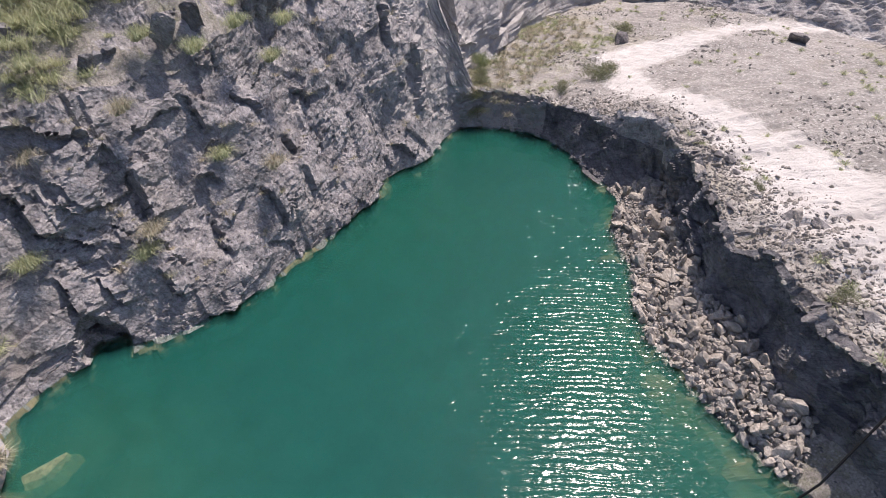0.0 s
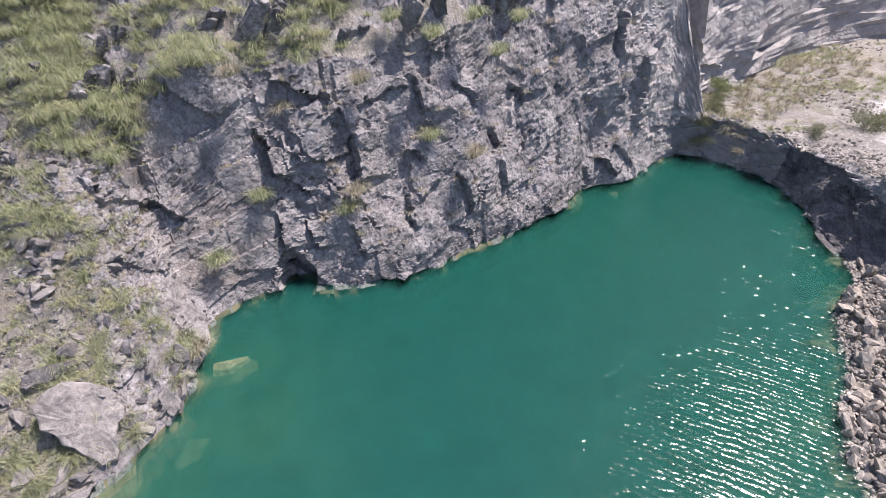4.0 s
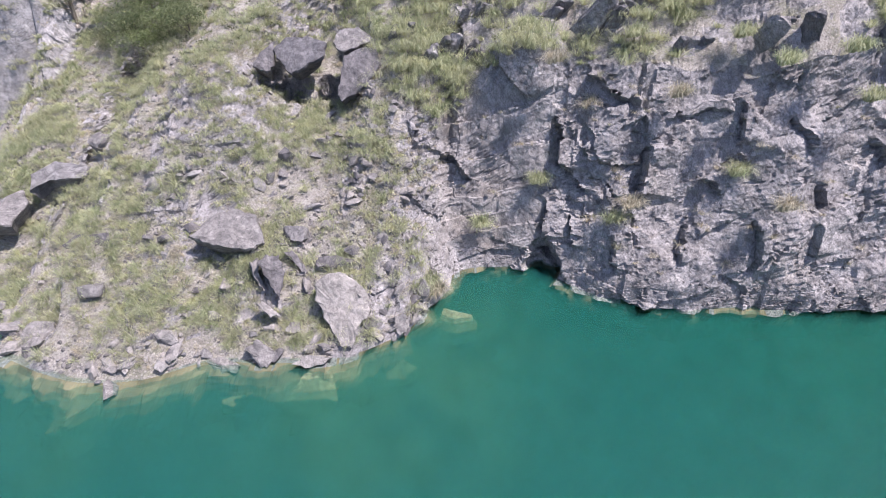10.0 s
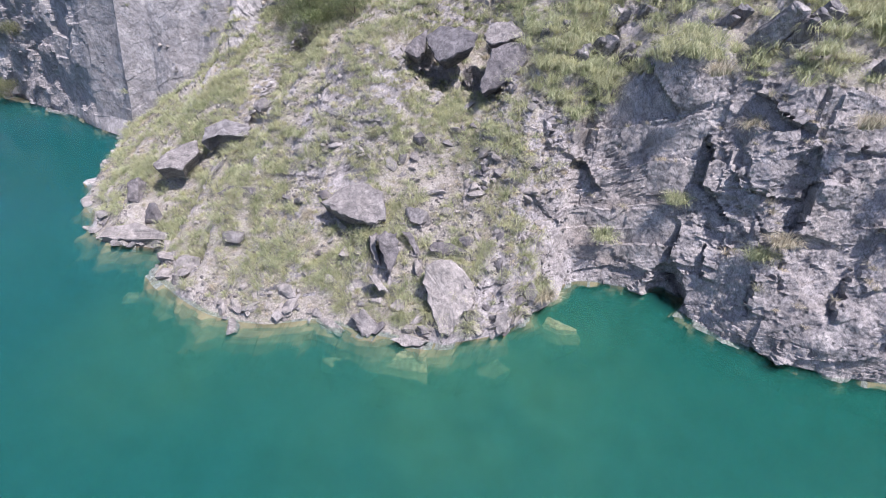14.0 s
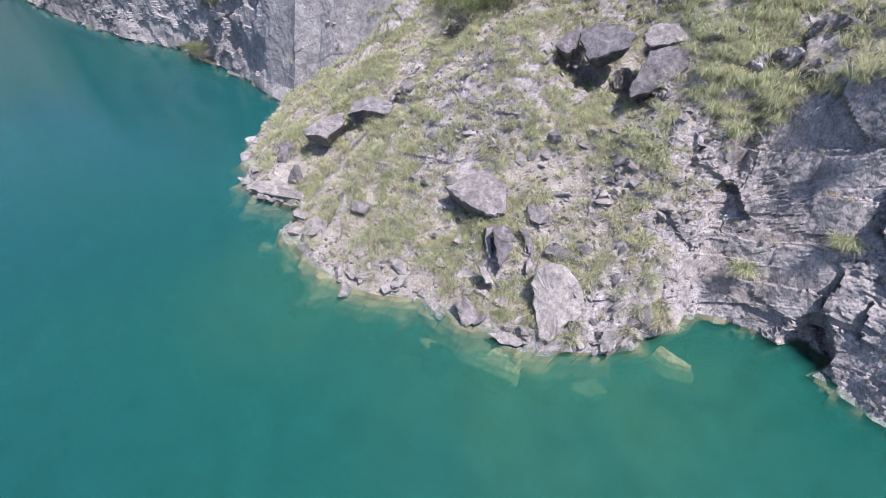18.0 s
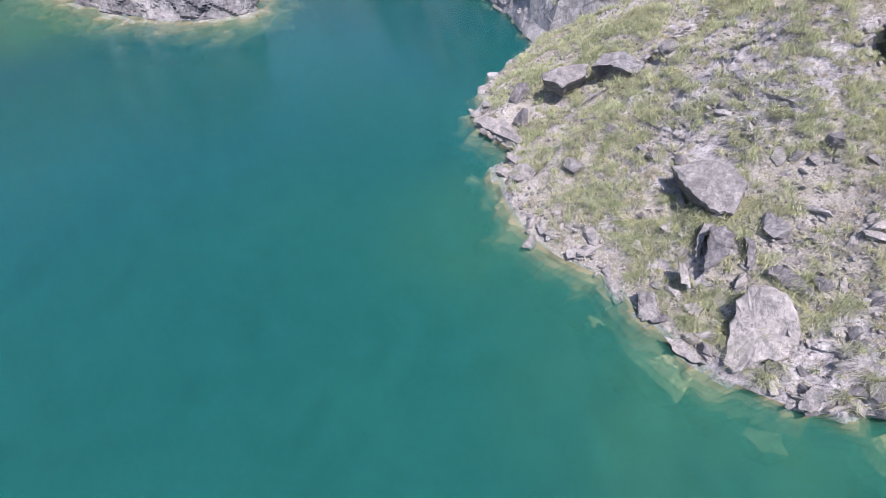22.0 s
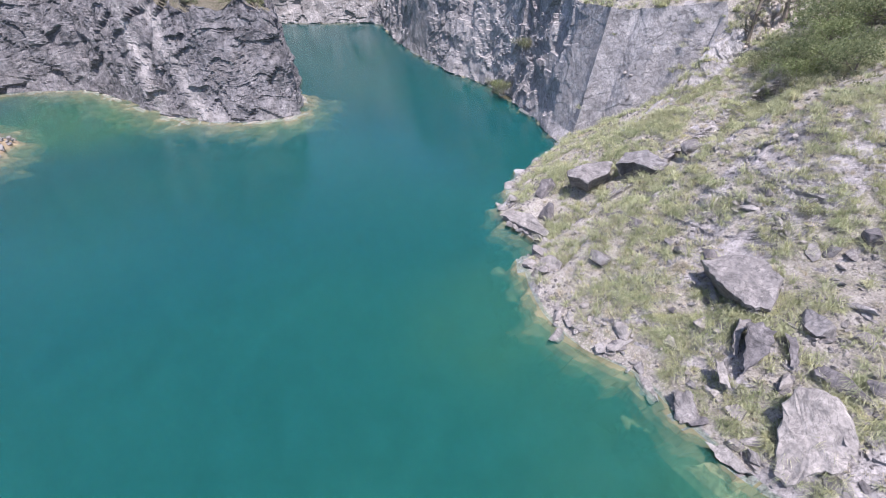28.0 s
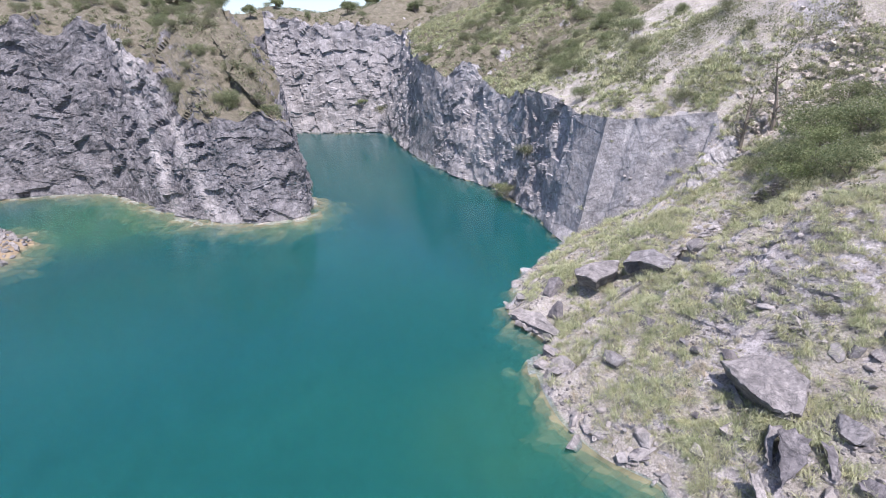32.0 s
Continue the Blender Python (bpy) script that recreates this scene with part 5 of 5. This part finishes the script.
def grass(name, n, tags, segs, seed, keep, mat, h, label, count=30, width=0.035):
    pts, nrm = ground_points(n, tags, segs, seed, keep)
    r = np.random.default_rng(seed + 1)
    size = h * (0.4 + 0.95 * r.random(n) ** 1.3)
    v, f_ = blades(pts - np.array([0, 0, 0.05]), size * 0.8, size * 1.05, count, width, seed + 2)
    tagged(sheet(name, v, f_, [mat]), label, "grass", kind="stuff")


slope = lambda p, n: np.clip((n[:, 2] - 0.35) * 2, 0, 1)
grass("grass", 3900, (1, 2), (1, 2, 3), 201, lambda p, n: slope(p, n) * (0.12 + patches(0.3, 31)(p)) * (p[:, 2] > 0.35) * (p[:, 0] > -64) * (p[:, 1] < 62), GRASS, 0.9,
      "yellow-green grass tussocks covering the slope", 60, 0.014)
grass("dry_grass", 4200, (1, 2), (1, 2, 3), 205, lambda p, n: slope(p, n) * (0.15 + patches(0.2, 36)(p)) * (p[:, 2] > 0.3) * (p[:, 0] > -64) * (p[:, 1] < 62), STRAW, 0.42,
      "low dry straw grass between the rocks", 28, 0.012)
grass("cliff_top_grass", 1400, (2, 3), (3,), 211, lambda p, n: slope(p, n) * patches(0.16, 41)(p) * (p[:, 2] > 9) * (p[:, 1] < 62) * (p[:, 0] > -14) * (p[:, 0] < 50), GRASS, 1.35,
      "long grass tussocks above the rock face", 90, 0.02)
grass("ledge_grass", 130, (3,), (2,), 215, lambda p, n: np.clip((n[:, 2] - 0.55) * 3, 0, 1) * (p[:, 2] > 3), STRAW, 0.55, "dry grass on ledges of the rock face", 40, 0.016)
grass("far_grass", 5600, (0, 1, 2), (3,), 221, lambda p, n: slope(p, n) * patches(0.08, 51)(p) * (np.hypot(p[:, 0], p[:, 1]) < 190) * (p[:, 1] > np.where(p[:, 0] > -64, 56, -80)), GRASS, 1.1,
      "rough grass on the hillside above the quarry", 22, 0.035)
grass("quarry_grass", 520, (4, 5), (3,), 225, lambda p, n: (p[:, 0] > 24) * np.where((p[:, 1] > 26) & (p[:, 0] < 95), 6.0, 0.35) * patches(0.12, 57)(p) * (n[:, 2] > 0.6), GRASS, 0.7,
      "dry weeds on the quarry floor", 40, 0.022)

grass("quarry_reeds", 170, (3, 4), (2, 3), 229, lambda p, n: (p[:, 0] > 58) * (p[:, 0] < 92) * (p[:, 1] > 30) * (p[:, 1] < 42) * (p[:, 2] < 9) * (n[:, 2] > 0.5), STRAW, 1.0,
      "tall dry grass below the pale quarry wall", 60, 0.025)


def tapered(bm, a, b_, ra, rb, sides=6):
    a, b_ = Vector(a), Vector(b_)
    q = (b_ - a).to_track_quat("Z", "Y")
    rings = []
    for c, r in ((a, ra), (b_, rb)):
        rings.append([bm.verts.new(c + q @ Vector((math.cos(2 * math.pi * k / sides) * r, math.sin(2 * math.pi * k / sides) * r, 0))) for k in range(sides)])
    for k in range(sides):
        bm.faces.new((rings[0][k], rings[0][(k + 1) % sides], rings[1][(k + 1) % sides], rings[1][k]))


def limbs(r, height, count, reach, bare=False):
    bm = bmesh.new()
    ends = []
    top = Vector((r.uniform(-0.1, 0.1) * height, r.uniform(-0.1, 0.1) * height, height * (0.95 if bare else 0.6)))
    bend = top * 0.5 + Vector((r.uniform(-0.06, 0.06), r.uniform(-0.06, 0.06), 0)) * height
    tapered(bm, (0, 0, -0.3), bend, height * 0.035, height * 0.024)
    tapered(bm, bend, top, height * 0.024, height * 0.008)
    for k in range(count):
        s = r.uniform(0.25 if bare or height > 4 else 0.02, 0.95)
        start = bend * (s * 2) if s < 0.5 else bend + (top - bend) * (s * 2 - 1)
        a = r.uniform(0, 2 * math.pi)
        end = start + Vector((math.cos(a) * reach, math.sin(a) * reach, reach * r.uniform(0.3 if bare or height > 4 else -0.05, 0.9))) * r.uniform(0.5, 1.0) * (1.2 - 0.6 * s)
        tapered(bm, start, end, height * 0.012, height * 0.004, 4)
        ends.append(end)
    return bm, ends + [top]


def crown_mesh(name, centres, radius, count, size, seed, mat):
    r = np.random.default_rng(seed)
    c = np.array([tuple(x) for x in centres])
    pick = c[r.integers(0, len(c), count)]
    off = r.normal(size=(count, 3))
    off /= np.linalg.norm(off, axis=1)[:, None]
    p = pick + off * radius * (r.random((count, 1)) ** 0.45) * np.array([1, 1, 0.75])
    turns = random_turns(count, r)
    leaf = np.array([(-0.5, 0, 0), (0, -0.28, 0.06), (0.5, 0, 0), (0, 0.28, 0.06)])
    v = np.einsum("nij,vj->nvi", turns, leaf) * (size * (0.6 + 0.8 * r.random(count)))[:, None, None] + p[:, None]
    me = bpy.data.meshes.new(name)
    me.from_pydata(v.reshape(-1, 3).tolist(), [], np.arange(count * 4).reshape(-1, 4).tolist())
    me.materials.append(mat)
    return me


def plant(name, seed, height, wide, mat, leaves, leaf, label, category, stems=6, bare=False):
    r = random.Random(seed)
    root = tagged(new(name), label, category)
    bm, ends = limbs(r, height, stems, wide * 0.5, bare)
    part("trunk", bm, BARK, root)
    crown = new("crown", crown_mesh("crown", ends, wide * (0.16 if bare else 0.3), leaves, leaf, seed, mat))
    crown.parent = root
    return root


SHRUBS = [
    plant("shrub", 1, 1.9, 2.8, LEAF, 3600, 0.10, "rounded dark green shrub on the hillside", "shrub", 9),
    plant("shrub", 2, 1.6, 2.4, GREYLEAF, 3200, 0.085, "grey-green scrubby bush on the dry slope", "shrub", 8),
    plant("shrub", 3, 2.6, 3.2, LEAF, 4200, 0.10, "tall leafy green shrub above the rocks", "shrub", 10),
    plant("shrub", 4, 1.5, 2.2, BRIGHT, 4200, 0.075, "fresh green bush beside the rocks", "shrub", 8),
    plant("tree", 5, 5.0, 3.4, LEAF, 1700, 0.32, "small dark tree on the quarry rim", "tree", 10),
    plant("sapling", 6, 6.5, 2.2, GREYLEAF, 260, 0.2, "thin almost bare sapling on the slope", "sapling", 16, True),
]
PROTO = {"dark": 0, "grey": 1, "tall": 2, "bright": 3, "tree": 4, "sapling": 5}
# x, y, z, kind, scale
PLANTS_HILL = [
    (-36.5, 52.6, 14.1, "bright", 2.2), (-38.0, 54.0, 14.6, "tall", 1.7), (-42.4, 55.0, 13.9, "grey", 1.5), (-37.0, 56.5, 17.2, "bright", 2.4),
    (-39.6, 58.5, 17.6, "tall", 1.8), (-35.9, 60.4, 18.7, "tall", 2.0), (-33.8, 50.8, 13.8, "grey", 1.5), (-41.2, 65.8, 21.4, "dark", 1.3),
    (-47.5, 57.5, 15.3, "sapling", 1.3), (-45.6, 60.3, 17.2, "sapling", 1.4), (-38.6, 61.5, 19.0, "bright", 2.0), (-33.0, 57.0, 17.4, "dark", 1.4),
    (-4.6, 30.9, 0.9, "bright", 0.6), (-3.6, 31.8, 1.0, "grey", 0.55), (-22.5, 38.8, 8.8, "grey", 0.7), (-29.5, 46.0, 12.2, "grey", 0.6),
    (-34.2, 53.8, 16.0, "bright", 2.0), (-31.2, 52.4, 15.6, "tall", 1.5), (-35.0, 63.8, 20.5, "dark", 2.0), (-30.4, 59.6, 19.0, "bright", 1.8),
]
PLANTS_FAR = [
    (-113.5, -1.0, 17.8, "bright", 1.9), (-111.0, 2.0, 17.2, "grey", 1.3), (-94.8, 48.0, 0.8, "bright", 1.3), (-92.0, 47.6, 0.8, "grey", 1.6), (-97.0, 47.6, 0.6, "grey", 1.2),
    (-215.0, 43.5, 11.0, "bright", 1.8), (-205.0, 49.0, 8.0, "grey", 2.0), (-86.0, 48.3, 9.8, "grey", 1.4), (-84.6, 57.5, 24.5, "dark", 1.6), (-87.6, 55.6, 23.5, "grey", 1.5),
]
PLANTS_EAST = [
    (65.5, 38.2, 5.2, "bright", 1.8), (60.6, 35.6, 4.6, "grey", 1.2), (59.2, 35.2, 3.0, "grey", 1.3), (62.4, 36.2, 5.2, "grey", 1.1), (58.2, 35.0, 3.2, "grey", 1.2), (57.8, 34.0, 1.6, "grey", 1.1), (70.3, 22.5, 4.8, "grey", 1.8),
    (72.4, 21.4, 4.9, "grey", 1.6), (65.2, 24.8, 4.6, "grey", 1.2), (89.7, 25.5, 6.5, "grey", 1.4), (33.2, -8.6, 7.6, "grey", 0.7), (44.8, -1.6, 8.0, "grey", 0.5),
]


def set_plant(x, y, z, kind, s, k):
    ob = SHRUBS[PROTO[kind]]
    c = copy_thing(ob, Matrix.LocRotScale((x, y, z), Euler((0, 0, k * 2.4)), None))
    c.scale = (s, s, s * (0.85 + 0.3 * ((k * 7) % 5) / 5))
    return c


for k, (x, y, z, kind, s) in enumerate(PLANTS_HILL + PLANTS_FAR + PLANTS_EAST):
    set_plant(x, y, z, kind, s, k)
pts, nrm = ground_points(150, (0, 1, 2, 3), (3,), 301, lambda p, n: (p[:, 2] > 20) * (p[:, 0] > -175) * (p[:, 0] < 8) * patches(0.06, 61)(p) * np.clip((p[:, 2] - 16) / 14, 0.1, 1))
for k, p in enumerate(pts):
    tagged(set_plant(*p, ("dark", "grey", "tall", "grey")[k % 4], 0.7 + 0.8 * rng.random(), k), group="shrubs of the hillside")
pts, nrm = ground_points(110, (6,), (3, 4), 303, lambda p, n: (p[:, 2] > 17) * (p[:, 1] > -75) * patches(0.06, 63)(p))
for k, p in enumerate(pts):
    tagged(set_plant(*p, ("dark", "grey", "grey")[k % 3], 1.0 + 0.9 * rng.random(), k), group="shrubs of the headland")
pts, nrm = ground_points(85, (0, 6, 7), (3, 4), 305, lambda p, n: (p[:, 2] > 42) * (np.hypot(p[:, 0], p[:, 1]) > 150) * (np.hypot(p[:, 0], p[:, 1]) < 290) * (p[:, 0] < -120))
for k, p in enumerate(pts):
    tagged(set_plant(*p, ("tree", "tall", "dark")[k % 3], 1.0 + 0.8 * rng.random(), k), group="trees of the rim")
for ob in SHRUBS:
    for c in (*ob.children_recursive, ob):
        bpy.data.objects.remove(c)



def scrub(name, n, tags, segs, seed, keep, mat, size, label, count=26, leaf=0.34):
    """Low bushes without number on the far hillside."""
    pts, nrm = ground_points(n, tags, segs, seed, keep)
    r = np.random.default_rng(seed)
    rad = np.repeat(size * (0.5 + r.random(n)), count)
    off = r.normal(size=(n * count, 3))
    off /= np.linalg.norm(off, axis=1)[:, None]
    p = np.repeat(pts, count, 0) + off * (rad * r.random(n * count) ** 0.5)[:, None] * np.array([1, 1, 0.6]) + np.array([0, 0, 1]) * (rad * 0.35)[:, None]
    leaf_ = np.array([(-0.5, 0, 0), (0, -0.3, 0.06), (0.5, 0, 0), (0, 0.3, 0.06)])
    v = np.einsum("nij,vj->nvi", random_turns(n * count, r), leaf_) * (leaf * (0.6 + 0.8 * r.random(n * count)))[:, None, None] + p[:, None]
    tagged(sheet(name, v.reshape(-1, 3), np.arange(n * count * 4).reshape(-1, 4), [mat]), label, "scrub", kind="stuff")


scrub("scrub", 1800, (0, 1, 2, 3), (3,), 501, lambda p, n: (p[:, 2] > 15) * (p[:, 0] > -180) * (p[:, 0] < 50) * patches(0.07, 71)(p) * (p[:, 1] > 47), GREYLEAF, 0.9,
      "grey-green scrub on the hillside above the walls", 40, 0.2)
scrub("hill_scrub", 1000, (1, 2), (3,), 503, lambda p, n: (p[:, 1] > 56) * (p[:, 2] > 18) * patches(0.09, 75)(p) * (p[:, 0] < -20), GREYLEAF, 0.8,
      "dull grey-green brush on the dry hillside", 40, 0.2)
scrub("rim_scrub", 2300, (0, 6, 7), (3, 4), 505, lambda p, n: (p[:, 2] > 17) * (np.hypot(p[:, 0], p[:, 1]) < 300) * patches(0.05, 73)(p), GREYLEAF, 1.4,
      "dull green scrub along the quarry rim", 34, 0.38)

# tussocks that stand out on the rock face
TUFTS = [(12.5, 36.6, 7.4), (11.4, 36.5, 6.0), (5.0, 39.8, 7.6), (23.2, 34.2, 9.3), (0.1, 37.9, 3.9), (20.4, 37.4, 10.4), (5.4, 42.3, 17.4), (30.6, 38.7, 19.0), (11.9, 44.4, 19.0),
         (9.0, 42.2, 13.7), (28.2, 38.2, 16.5), (21.8, 39.3, 18.6), (15.0, 39.8, 15.8), (19.8, 43.0, 19.5), (26.4, 39.7, 19.5), (-3.4, 31.6, 1.0), (-4.2, 32.6, 1.4)]
for k, p in enumerate(TUFTS):
    one = np.array([p]) + np.array([[0, -0.35, 0], [0.4, -0.3, 0.1], [-0.4, -0.35, -0.1]])
    v, f_ = blades(one, np.array([1.4, 1.1, 1.1]), np.array([1.25, 1.05, 1.05]), 110, 0.018, 400 + k)
    v -= np.array(p)
    ob = sheet("grass_tussock", v, f_, [GRASS if k % 3 else STRAW])
    ob.location = p
    tagged(ob, "arching grass tussock rooted on a rock ledge", "grass", "tussocks on the rock face")


# ---- hose down the east bank ----
hose = bpy.data.curves.new("hose", "CURVE")
hose.dimensions, hose.bevel_depth, hose.bevel_resolution = "3D", 0.07, 2
line = hose.splines.new("POLY")
steps = [Vector((22.4, -9.4, 0.1)), Vector((23.3, -10.2, 1.9)), Vector((24.6, -10.8, 3.6)), Vector((25.9, -11.4, 5.4)), Vector((27.6, -12.2, 8.0))]
line.points.add(len(steps) - 1)
for q, s in zip(line.points, steps):
    q.co = (*s, 1)
RUBBER, rubber_nt, rubber_b = material("black_rubber", 0.5)
rubber_b.inputs["Base Color"].default_value = (0.015, 0.015, 0.016, 1)
hose.materials.append(RUBBER)
tagged(new("hose", hose), "black hose hanging down the shaded rock bank", "hose")
